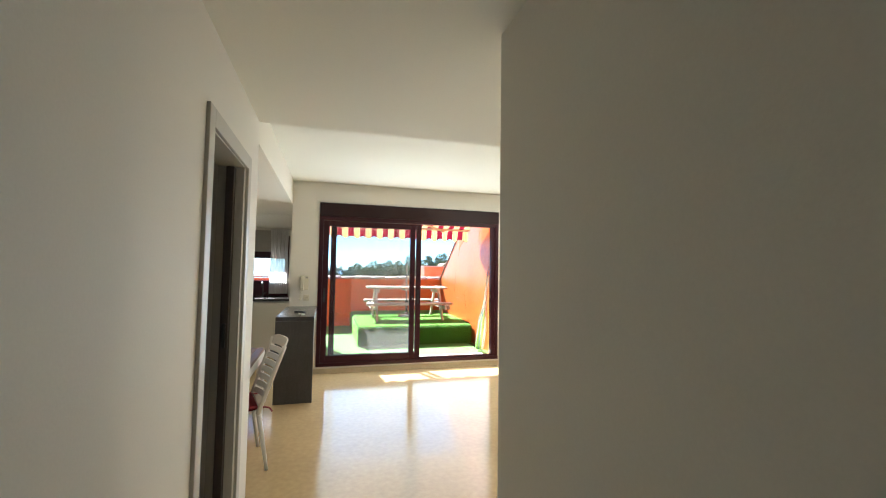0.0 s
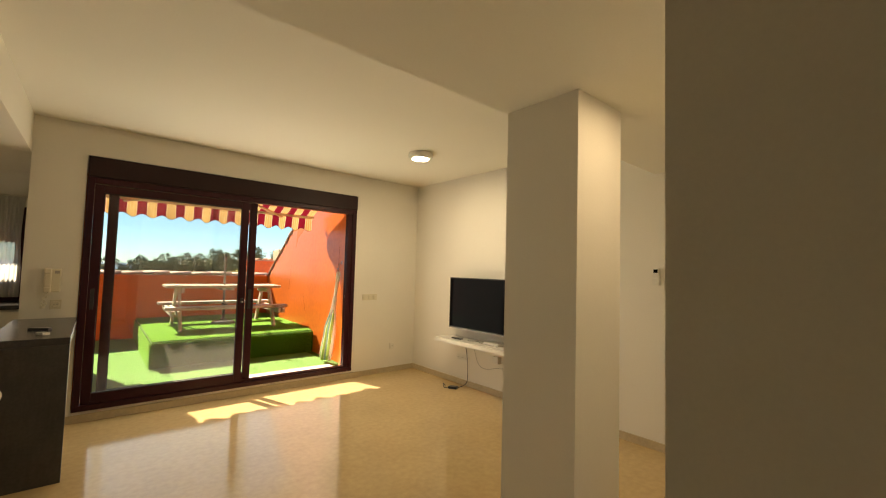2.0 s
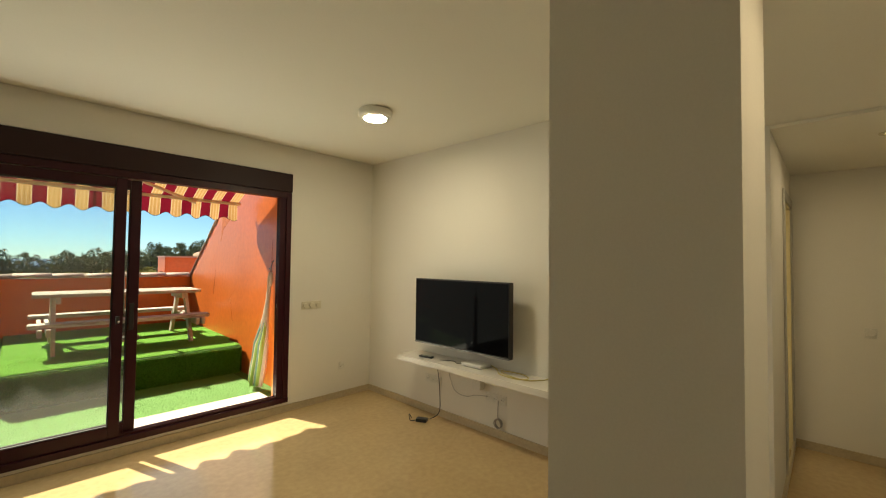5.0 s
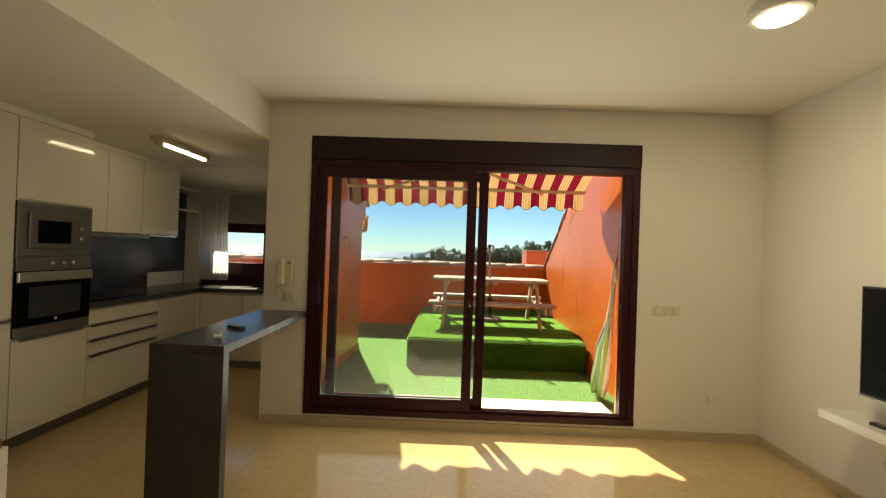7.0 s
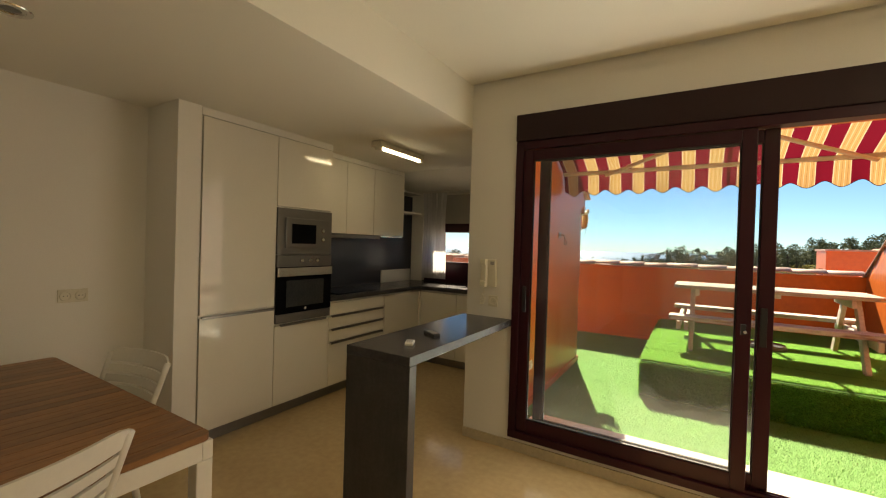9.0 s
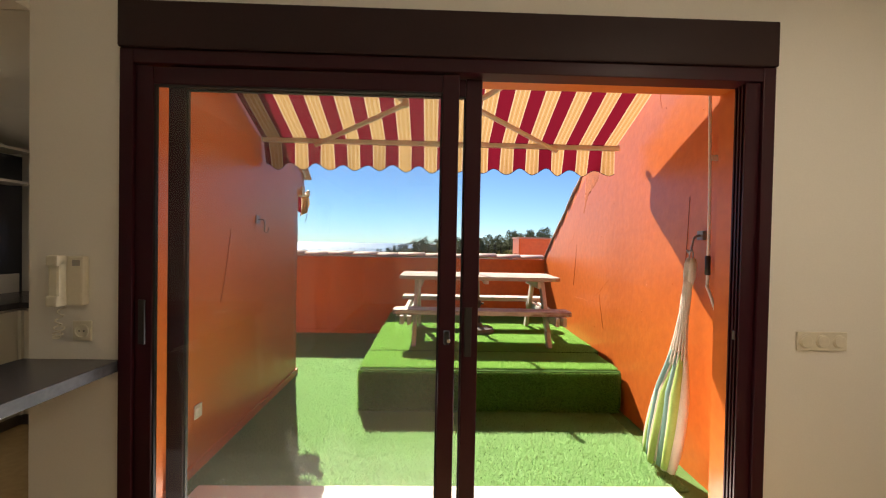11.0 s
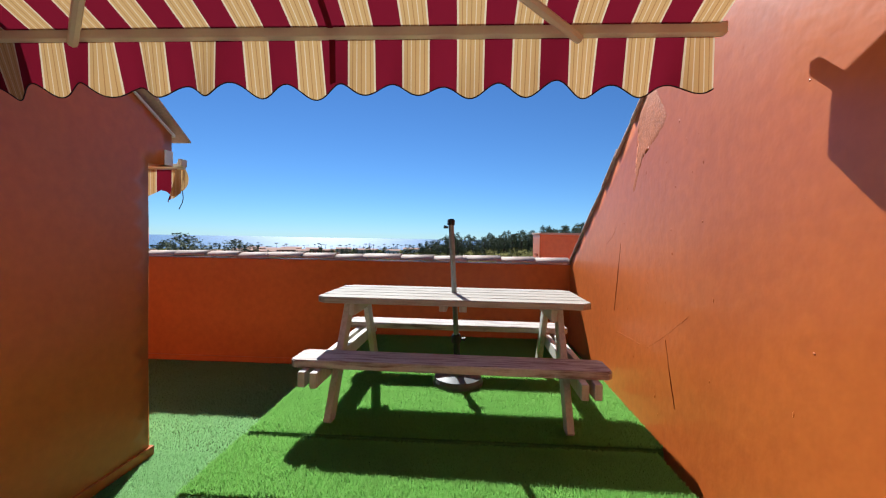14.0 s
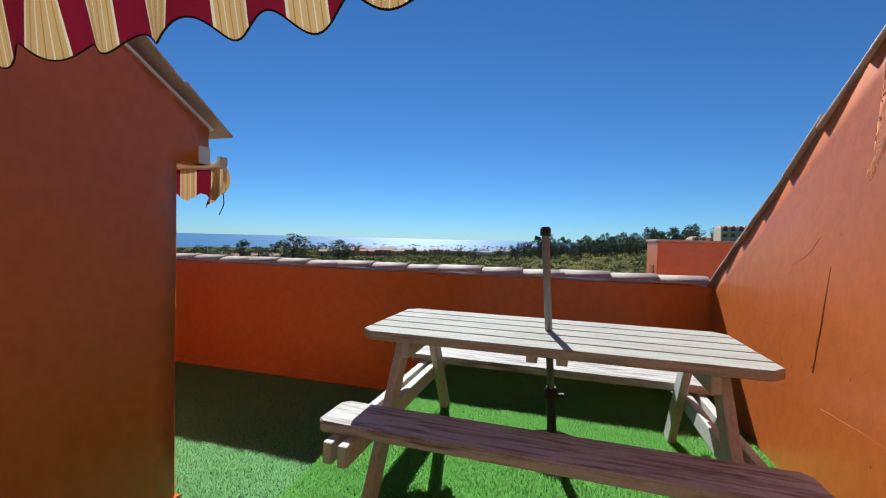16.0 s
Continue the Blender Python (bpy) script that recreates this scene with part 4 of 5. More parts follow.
for y in (-0.33, 0.33):
    part("end_cap", boxes((-0.01, 0.045, y - 0.02, y + 0.02, -0.03, 0.0), bev=0.003), "ivory", fl)
w = thing("window_1", (-1.425, KW + 0.10, 0.96), "dark claret sliding kitchen window over the sink", "window", kind="structure")
part("window_frame", boxes((-0.825, 0.825, -0.04, 0.04, 0.0, 0.30), (-0.825, 0.825, -0.04, 0.04, 0.72, 0.84), (-0.825, -0.745, -0.04, 0.04, 0.30, 0.72), (0.745, 0.825, -0.04, 0.04, 0.30, 0.72), (0.04, 0.11, -0.05, 0.05, 0.30, 0.72), (-0.825, 0.825, -0.04, 0.04, 0.84, 1.16)), "claret", w)
for x0, x1 in ((-0.745, 0.04), (0.11, 0.745)):
    g = part("pane", boxes((x0, x1, -0.003, 0.003, 0.30, 0.72)), "glass", w)
    g.visible_shadow = False
structure("window_sill", boxes((-2.25, -0.60, KW + 0.001, KW + 0.055, 0.955, 0.972)), "slatetop", "dark sill of the kitchen window", "sill")
bl = single("roman_blind", boxes((-0.66, 0.66, -0.008, 0.008, 0.0, 0.40)), "blind", (-1.37, KW - 0.02, 1.80), "linen roller blind half lowered over the kitchen window", "blind")


def curtain(x0, x1):
    bm = bmesh.new()
    rows = []
    for j in range(9):
        t = j / 8
        pinch = 1 - 0.18 * math.sin(math.pi * min(1, t * 1.4)) * 0.6
        rows.append([bm.verts.new(((x0 + x1) / 2 + (x1 - x0) * (i / 48 - 0.5) * pinch, 8.16 + 0.018 * math.sin(i * 1.15 + t) + 0.008 * math.sin(i * 2.9), 2.225 - 1.2 * t)) for i in range(49)])
    for u, v in zip(rows, rows[1:]):
        for a, b, cc, d in zip(u, u[1:], v[1:], v):
            bm.faces.new((a, b, cc, d))
    single("curtain", bm, "curtain", (0, 0, 0), "sheer white net curtain beside the kitchen window", "curtain", "kitchen curtains", smooth=True)


curtain(-2.20, -1.79)
curtain(-0.93, -0.60)
single("curtain_rod", sweep(bmesh.new(), [(-2.30, 8.17, 2.235), (-0.54, 8.17, 2.235)], 0.008, 8), "matte", (0, 0, 0), "thin white curtain rod", "curtain rod")
tap = thing("kitchen_tap", (-1.02, 8.10, 0.968), "black kitchen tap at the sink", "tap")
part("spout", sweep(bmesh.new(), spline([(0, 0, 0), (0, 0, 0.20), (0, -0.06, 0.27), (0, -0.15, 0.24), (0, -0.16, 0.19)]), 0.012, 10), "black", tap, smooth=True)
part("lever", sweep(bmesh.new(), [(0.02, 0, 0.06), (0.07, 0, 0.09)], [0.014, 0.006], 8), "black", tap)

# ---- chairs ----
def dining_chair(at, turn, label, cushion=False):
    """A slatted plastic chair that faces -x before it is turned."""
    ch = thing("dining_chair", at, label, "chair", "chairs round the table")
    ch.rotation_euler.z = turn

    def back(u, z):
        # u from -1 to 1 across the back, z its height: curved and leaning
        t = (z - 0.43) / 0.50
        return Vector((0.18 + 0.17 * t + 0.05 * (1 - u * u), u * (0.225 + 0.038 * t), z))

    seat = bmesh.new()
    rows = [[seat.verts.new((-0.22 + 0.42 * i / 10, (-0.225 + 0.45 * j / 8), 0.435 - 0.022 * math.sin(math.pi * i / 10) + 0.02 * (j / 4 - 1) ** 2)) for j in range(9)] for i in range(11)]
    for u, v in zip(rows, rows[1:]):
        for a, b, cc, d in zip(u, u[1:], v[1:], v):
            seat.faces.new((a, b, cc, d))
    bmesh.ops.solidify(seat, geom=seat.faces, thickness=0.018)
    part("seat", seat, "chair", ch, smooth=True)
    bk = part("backrest", sweep(bmesh.new(), [back(-1, 0.42 + 0.49 * k / 8) for k in range(9)], 0.017, 8), "chair", ch, "slatted curved white backrest", smooth=True)
    part("upright", sweep(bmesh.new(), [back(1, 0.42 + 0.49 * k / 8) for k in range(9)], 0.017, 8), "chair", bk, smooth=True)
    for k in range(8):
        z0 = 0.470 + 0.056 * k
        h = 0.075 if k == 7 else 0.040
        bm = bmesh.new()
        ring = []
        for i in range(13):
            u = -1 + i / 6
            p, q = back(u, z0), back(u, z0 + h - (0.02 * max(0, abs(u) - 0.8) / 0.2 if k == 7 else 0))
            ring.append([bm.verts.new(p + Vector((-0.006, 0, 0))), bm.verts.new(p + Vector((0.006, 0, 0))), bm.verts.new(q + Vector((0.006, 0, 0))), bm.verts.new(q + Vector((-0.006, 0, 0)))])
        for u, v in zip(ring, ring[1:]):
            for e in range(4):
                bm.faces.new((u[e], u[(e + 1) % 4], v[(e + 1) % 4], v[e]))
        bm.faces.new(ring[0][::-1]), bm.faces.new(ring[-1])
        part("slat", bm, "chair", bk)
    for sy in (-1, 1):
        part("leg", sweep(bmesh.new(), [(-0.19, sy * 0.20, 0.425), (-0.225, sy * 0.235, 0.0)], [0.02, 0.013], 10), "chair", ch, smooth=True)
        part("leg", sweep(bmesh.new(), [(0.185, sy * 0.20, 0.425), (0.25, sy * 0.235, 0.0)], [0.02, 0.013], 10), "chair", ch, smooth=True)
    if cushion:
        bm = boxes((-0.20, 0.18, -0.205, 0.205, 0.436, 0.478), bev=0.018)
        cu = part("seat_cushion", bm, "cushion", ch, "claret fabric seat cushion")
        for sy in (-1, 1):
            part("tie", sweep(bmesh.new(), spline([(0.16, sy * 0.18, 0.46), (0.25, sy * 0.2, 0.45), (0.28, sy * 0.22, 0.42)], 4), 0.006, 6), "cushion", cu)
    return ch


dining_chair((-0.583, 3.54, 0), radians(15.9), "white slatted plastic chair with a claret cushion", True)
dining_chair((-1.40, 4.05, 0), radians(99), "white slatted plastic chair drawn up to the table").scale = (0.92, 0.92, 0.92)

# ---- small things indoors ----
ph = thing("door_phone", (-0.196, WY - 0.001, 1.196), "ivory wall door phone with a coiled cord", "door phone")
part("base", boxes((-0.052, 0.052, -0.035, 0.0, 0.0, 0.205), bev=0.008), "ivory", ph)
bm = boxes((-0.055, -0.008, -0.075, -0.036, 0.02, 0.19), bev=0.01)
box(bm, -0.055, -0.008, -0.085, -0.036, 0.0, 0.045, bev=0.008), box(bm, -0.055, -0.008, -0.085, -0.036, 0.165, 0.208, bev=0.008)
part("handset", bm, "ivory", ph)
part("speaker_grille", boxes((0.010, 0.042, -0.037, -0.034, 0.165, 0.19)), "greycable", ph, "small grey grille")
part("cord", sweep(bmesh.new(), [(-0.035 + 0.012 * math.cos(k * 0.9) - 0.03 * math.sin(math.pi * k / 60) * 0.8, -0.03 + 0.012 * math.sin(k * 0.9), -0.003 - 0.135 * math.sin(math.pi * k / 75)) for k in range(61)], 0.003, 5), "ivory", ph)


def socket(at, turn, n=1, rocker=False, label="white wall socket plate", cat="socket", mat="matte"):
    """A plate of n round sockets or switches on a wall; faces -y before it is turned."""
    s = thing("wall_socket" if not rocker else "wall_switch", at, label, cat)
    s.rotation_euler.z = turn
    wd = 0.076 * n
    part("plate", boxes((-wd / 2, wd / 2, -0.009, 0.0, -0.042, 0.042), bev=0.003), mat, s)
    for i in range(n):
        x = -wd / 2 + 0.038 + 0.076 * i
        o = part("insert", lathe(bmesh.new(), [(0.030, 0), (0.029, 0.005), (0.025, 0.006), (0.024, 0.001 if not rocker else 0.008)], 18), mat, s)
        o.matrix_basis = pose(x, -0.009, 0, 90, 0, 0)
        if not rocker:
            part("pin_hole", boxes((-0.0095 - 0.0025, -0.0095 + 0.0025, -0.0025, 0.0025, 0.001, 0.0025), (0.007, 0.012, -0.0025, 0.0025, 0.001, 0.0025)), "black", o)
    return s


socket((-0.168, WY - 0.001, 1.085), 0, 1, False, "ivory socket below the door phone", mat="ivory")
socket((3.04, WY - 0.001, 1.080), 0, 3, True, "ivory plate of three round switches beside the door", "light switch", "ivory")
socket((3.435, WY - 0.001, 0.365), 0, 1, False, "white wall socket low beside the door")
socket((3.829, 5.07, 0.350), radians(-90), 3, False, "white triple socket under the shelf")
socket((3.829, 4.275, 0.338), radians(-90), 3, False, "white triple socket with plugged cables")
socket((-2.269, 4.319, 1.104), radians(90), 2, False, "ivory double socket on the dining wall", mat="ivory")
socket((5.529, 1.842, 1.035), radians(-90), 1, True, "white switch at the end of the passage", "light switch")
pg = single("plug_adapter", boxes((-0.06, 0.0, -0.05, 0.05, -0.03, 0.05), bev=0.006), "matte", (3.829, 4.46, 0.42), "white plug-in adapter below the shelf", "adapter")
for pts, r, mt, lab in (
        ([(3.80, 5.02, 0.60), (3.80, 4.97, 0.40), (3.78, 4.93, 0.22), (3.74, 4.90, 0.08), (3.68, 4.94, 0.025), (3.63, 4.975, 0.02)], 0.004, "black", "black power cable hanging from the shelf to the floor"),
        ([(3.80, 4.86, 0.56), (3.815, 4.80, 0.36), (3.80, 4.72, 0.30), (3.80, 4.60, 0.29), (3.815, 4.50, 0.32), (3.818, 4.37, 0.34)], 0.003, "greycable", "thin grey cable hanging along the wall"),
        ([(3.815, 4.24, 0.33), (3.80, 4.235, 0.22), (3.80, 4.23, 0.17)], 0.004, "greycable", "grey cable dropping from the socket")):
    single("cable", sweep(bmesh.new(), spline(pts, 8), r, 6), mt, (0, 0, 0), lab, "cable", "cables by the television", smooth=True)
single("cable_coil", sweep(bmesh.new(), [(3.80 + 0.012 * math.sin(k * 0.37), 4.23 + 0.035 * math.cos(k * 0.5) * (1 + 0.2 * math.sin(k * 0.21)), 0.135 + 0.04 * math.sin(k * 0.5)) for k in range(70)], 0.004, 6), "greycable", (0, 0, 0), "coil of grey cable hanging below the socket", "cable")
single("power_brick", boxes((-0.035, 0.035, -0.055, 0.055, 0, 0.03), bev=0.006), "black", (3.60, 5.00, 0.001), "black power brick lying on the floor", "power adapter").rotation_euler.z = 0.5
single("cable", sweep(bmesh.new(), spline([(3.56, 5.03, 0.015), (3.52, 5.08, 0.01), (3.55, 5.13, 0.05), (3.56, 5.10, 0.012)], 8), 0.004, 6), "black", (0, 0, 0), "short black cable on the floor", "cable", "cables by the television")
rt = thing("router", (3.715, 4.42, 0.62), "flat white router box on the shelf", "router")
part("casing", boxes((-0.075, 0.075, -0.115, 0.115, 0.004, 0.034), bev=0.010), "matte", rt)
for x in (-0.05, 0.05):
    part("foot", boxes((x - 0.01, x + 0.01, -0.09, 0.09, 0.0, 0.005)), "black", rt)
single("cable", sweep(bmesh.new(), spline([(3.79, 4.30, 0.635), (3.74, 4.20, 0.627), (3.64, 4.10, 0.626), (3.62, 3.92, 0.626), (3.70, 3.86, 0.626), (3.77, 3.98, 0.627), (3.72, 4.14, 0.632), (3.63, 4.02, 0.636), (3.64, 3.85, 0.627), (3.74, 3.76, 0.626), (3.81, 3.74, 0.626)], 10), 0.0045, 6), "yellowcable", (0, 0, 0), "yellow network cable lying in loops on the shelf", "cable", "cables by the television", smooth=True)
single("cable", sweep(bmesh.new(), spline([(3.64, 4.80, 0.625), (3.70, 4.68, 0.626), (3.66, 4.60, 0.625), (3.73, 4.53, 0.626)], 8), 0.003, 6), "black", (0, 0, 0), "black cable behind the television foot", "cable", "cables by the television")


def remote(at, turn, mat, label, l=0.155):
    r = thing("remote_control", at, label, "remote control")
    r.rotation_euler.z = turn
    part("case", boxes((-0.022, 0.022, -l / 2, l / 2, 0.0, 0.018), bev=0.005), mat, r)
    bm = bmesh.new()
    for i in range(3):
        for j in range(6):
            box(bm, -0.015 + 0.011 * i, -0.007 + 0.011 * i, -l * 0.38 + j * l * 0.12, -l * 0.38 + j * l * 0.12 + 0.008, 0.018, 0.0195)
    part("buttons", bm, "greycable", r)


remote((3.63, 4.98, 0.62), 0.15, "black", "black television remote on the shelf")
remote((-0.20, 5.37, 0.962), radians(62), "black", "black remote lying on the breakfast bar", 0.13)
remote((-0.165, 5.10, 0.962), radians(28), "matte", "small white remote lying on the breakfast bar", 0.085)

cl = thing("ceiling_lamp", (2.732, 4.672, LIV_Z - 0.001), "round flush ceiling lamp, switched on", "ceiling lamp")
part("rim", lathe(bmesh.new(), [(0.128, 0.0), (0.132, -0.01), (0.132, -0.045), (0.122, -0.058), (0.090, -0.060)], 40), "matte", cl, "white metal rim", smooth=False)
part("diffuser", lathe(bmesh.new(), [(0.092, -0.0605), (0.088, -0.067), (0.06, -0.071), (0.01, -0.073)], 40), "lampglow", cl, "glowing diffuser", smooth=True)
for x, y, z, on in ((2.02, 1.757, HALL_Z, True), (4.36, 1.80, HALL_Z - 0.023, True), (-1.333, 3.826, KIT_Z, False)):
    dl = thing("downlight", (x, y, z), "recessed warm ceiling downlight, switched on" if on else "recessed steel ceiling downlight, switched off", "downlight", "ceiling downlights")
    s = 1.0 if on else 1.35
    part("ring", lathe(bmesh.new(), [(0.052 * s, -0.0005), (0.05 * s, -0.006), (0.036 * s, -0.006), (0.033 * s, -0.001)], 28), "chrome" if not on else "cream_metal", dl)
    part("bulb", lathe(bmesh.new(), [(0.025 * s, -0.0012), (0.017 * s, -0.004), (0.004, -0.005)], 24), "warmglow" if on else "steel", dl)

th = thing("thermostat", (3.829, 2.505, 1.49), "white wall thermostat with a dark display", "thermostat")
part("case", boxes((-0.028, 0.0, -0.05, 0.05, -0.065, 0.035), bev=0.006), "matte", th)
part("top_hood", boxes((-0.04, 0.0, -0.06, 0.06, 0.035, 0.06), bev=0.006), "matte", th)
part("display", boxes((-0.042, -0.040, -0.045, 0.045, 0.040, 0.056)), "screen", th)
rm = thing("remote_holder", (3.829, 2.64, 1.49), "white air conditioning remote in a wall holder", "remote control")
part("case", boxes((-0.03, -0.006, -0.025, 0.025, -0.075, 0.065), bev=0.006), "matte", rm)
part("holder", boxes((-0.034, 0.0, -0.03, 0.03, -0.08, -0.02), bev=0.004), "matte", rm)
part("display", boxes((-0.0315, -0.030, -0.018, 0.018, 0.025, 0.055)), "screen", rm)

# ---- doors of the passage ----
ds = thing("door_2", (-0.30, 1.985, 0), "grey painted sliding door pushed into the wall", "door", kind="structure")
part("architrave", boxes((-0.001, 0.014, -0.395, -0.325, 0.0, 2.095), (-0.001, 0.014, 0.325, 0.395, 0.0, 2.095), (-0.001, 0.014, -0.325, 0.325, 2.025, 2.095), bev=0.003), "trim", ds)
part("jamb", boxes((-0.12, -0.078, 0.285, 0.324, 0.0, 2.02), (-0.038, 0.0, 0.285, 0.324, 0.0, 2.02), (-0.12, 0.0, -0.324, -0.295, 0.0, 2.02), (-0.12, 0.0, -0.295, 0.285, 2.02, 2.054)), "trim", ds)
lf = part("leaf", boxes((-0.076, -0.040, 0.25, 0.32, 0.005, 2.015), bev=0.002), "doordark", ds, "edge of the sliding leaf")
part("flush_pull", boxes((-0.066, -0.050, 0.247, 0.2505, 1.12, 1.24), bev=0.003), "black", lf)
dh = thing("door_3", (5.075, 2.38, 0), "cream door standing open to a bright room", "door", kind="structure")
part("architrave", boxes((-0.42, -0.356, -0.074, -0.061, 0, 2.135), (0.356, 0.42, -0.074, -0.061, 0, 2.135), (-0.356, 0.356, -0.074, -0.061, 2.07, 2.135), bev=0.003), "trim", dh)
part("jamb", boxes((-0.355, -0.33, -0.06, 0.06, 0, 2.05), (0.33, 0.355, -0.06, 0.06, 0, 2.05), (-0.33, 0.33, -0.06, 0.06, 2.05, 2.069)), "yellowdoor", dh)
lf = part("leaf", boxes((0.29, 0.328, 0.065, 0.78, 0.006, 2.045), bev=0.003), "yellowdoor", dh, "cream open door leaf")
part("handle", sweep(bmesh.new(), [(0.29, 0.72, 1.02), (0.235, 0.72, 1.02), (0.235, 0.62, 1.02)], 0.009, 8), "steel", lf)

# ---- terrace details ----
# coping tiles on the parapet: one overlapping the next
def ridge_tile(length, width, rise, thick=0.014, seg=8, taper=0.9):
    """A half-round clay tile along x, wider at its open end."""
    bm = bmesh.new()
    rings = []
    for x, k, lift in ((0.0, 1.0, 0.012), (length, taper, 0.0)):
        ring = []
        for r in (1.0, 1.0 - thick / width * 2):
            ring.append([bm.verts.new((x, k * r * width / 2 * math.cos(math.pi * i / seg), lift + k * r * rise * math.sin(math.pi * i / seg))) for i in range(seg + 1)])
        rings.append(ring)
    (a, b), (c, d) = rings
    for i in range(seg):
        bm.faces.new((a[i], a[i + 1], c[i + 1], c[i]))
        bm.faces.new((b[i], d[i], d[i + 1], b[i + 1]))
        bm.faces.new((a[i], b[i], b[i + 1], a[i + 1]))
        bm.faces.new((c[i], c[i + 1], d[i + 1], d[i]))
    bm.faces.new((a[0], c[0], d[0], b[0])), bm.faces.new((a[-1], b[-1], d[-1], c[-1]))
    return bm


tile_mesh = mesh_of("coping_tile", ridge_tile(0.42, 0.33, 0.06), "clay", True)
cop = thing("parapet_coping", (0, 0, 0), "pale clay coping tiles overlapping along the parapet", "coping", kind="structure")
for i in range(17):
    o = new("coping_tile", tile_mesh)
    o.parent = cop
    o.matrix_basis = pose(3.07 - 0.375 * i, 10.91, 1.247 + 0.004 * (i % 3), 0, -1.2 + 0.5 * math.sin(i * 2.3), 180 + 0.8 * math.sin(i * 1.7))
vt_mesh = mesh_of("verge_tile", boxes((-0.14, 0.14, 0.0, 0.40, 0.0, 0.015), bev=0.005), "clay")
cop = thing("wall_coping", (0, 0, 0), "thin weathered clay tiles along the sloping wall top", "coping", kind="structure")
ang = math.degrees(math.atan(RS))
for i in range(12):
    y = 10.82 - 0.30 * i
    o = new("coping_tile", vt_mesh)
    o.parent = cop
    o.matrix_basis = pose(right_x(y) + 0.115, y, top(y) - 0.004, 0, 0, 180) @ pose(0, 0, 0, ang + 3.5 + 1.2 * math.sin(i * 1.9), 0, 0.8 * math.sin(i * 2.7))
# verge and eaves of the kitchen roof
roof = thing("kitchen_roof", (0, 0, 0), "low roof of weathered clay tiles over the kitchen", "roof", kind="structure")
RA = 31.0
part("deck", prism(bmesh.new(), [(9.02, 2.185), (9.02, 2.200), (OY + 0.03, 2.200 + 2.29 * 0.60), (OY + 0.03, 2.185 + 2.29 * 0.60)], 0, -3.2, LX + 0.012), "marble", roof, "pale mortar bed under the tiles")
for i in range(7):
    for k in range(1 if i == 0 else 7 if i < 4 else 2):
        o = new("roof_tile", vt_mesh)
        o.parent = roof
        y, z = 9.14 - 0.325 * i, 2.172 + 0.195 * i
        o.matrix_basis = pose(LX - 0.10 - 0.27 * k, y, z, 0, 0, 180) @ pose(0, 0, 0, RA + 2.5 + math.sin(i * 3.1 + k), 0, 1.5 * math.sin(i * 2.2 + k))
for i in range(7):
    o = new("cover_tile", tile_mesh)
    o.parent = roof
    o.matrix_basis = pose(LX - 0.03, 9.13 - 0.325 * i, 2.200 + 0.195 * i, 0, 0, -90) @ pose(0, 0, 0, 0, -RA - 2, 0) @ Matrix.Diagonal((0.95, 0.30, 0.42, 1))
# small awning of the kitchen window, its end seen past the wall
ka = thing("window_awning", (-0.225, 8.93, 2.0), "folded striped awning with a torn hanging end", "awning")
part("bracket", boxes((0.02, 0.10, 0.0, 0.08, -0.02, 0.085), bev=0.008), "matte", ka, "white plastic bracket")
part("front_bar", sweep(bmesh.new(), [(-1.6, 0.06, -0.02), (0.12, 0.16, -0.005)], 0.022, 8), "cream_metal", ka)
part("end_cap", boxes((0.10, 0.13, 0.12, 0.18, -0.01, 0.045), bev=0.008), "cream_metal", ka)
bm = bmesh.new()
rows = [[bm.verts.new((-1.5 + 1.62 * i / 40, 0.09 + 0.05 * i / 40 + 0.012 * math.sin(i * 0.9), -0.03 - j / 3 * (0.17 + 0.025 * math.cos(i * 1.3)))) for i in range(41)] for j in range(4)]
for u, v in zip(rows, rows[1:]):
    for a, b, cc, d in zip(u, u[1:], v[1:], v):
        bm.faces.new((a, b, cc, d))
part("valance", bm, "canvas", ka, smooth=True)


def flap(a, b):
    """How far across the torn end lies, a from edge to edge and b downwards."""
    return -0.06 * b + a * (0.03 + 0.075 * math.sin(math.pi * min(1, b * 0.70)))


bm = bmesh.new()
rows = [[bm.verts.new((0.068 + 0.65 * flap(i / 8, j / 8) + 0.008 * math.sin(i * 1.4 + j * 0.3), 0.16 + 0.76 * flap(i / 8, j / 8) - 0.010 * math.sin(i * 1.4), 0.03 - (0.30 - 0.10 * i / 8) * j / 8)) for i in range(9)] for j in range(9)]
for u, v in zip(rows, rows[1:]):
    for a, b, cc, d in zip(u, u[1:], v[1:], v):
        bm.faces.new((a, b, cc, d))
part("torn_flap", bm, "canvas", ka, "loose torn end of the canvas", smooth=True)
part("loose_thread", sweep(bmesh.new(), spline([(0.085, 0.19, -0.17), (0.09, 0.19, -0.24), (0.075, 0.17, -0.31)], 4), 0.003, 5), "black", ka)

# chimney block of the next house
ch = thing("chimney", (3.61, 13.35, -1.0), "orange rendered chimney block with a louvred vent", "chimney")
part("shaft", boxes((-0.46, 0.60, -0.33, 0.33, 0, 2.60), bev=0.012), "orange", ch)
part("cap", boxes((-0.48, 0.62, -0.35, 0.35, 2.60, 2.63), bev=0.006), "clay", ch)
for k in range(3):
    part("louvre", boxes((-0.475, -0.455, -0.16, 0.06, 2.10 + 0.07 * k, 2.14 + 0.07 * k)), "crackline", ch, "dark vent slot")

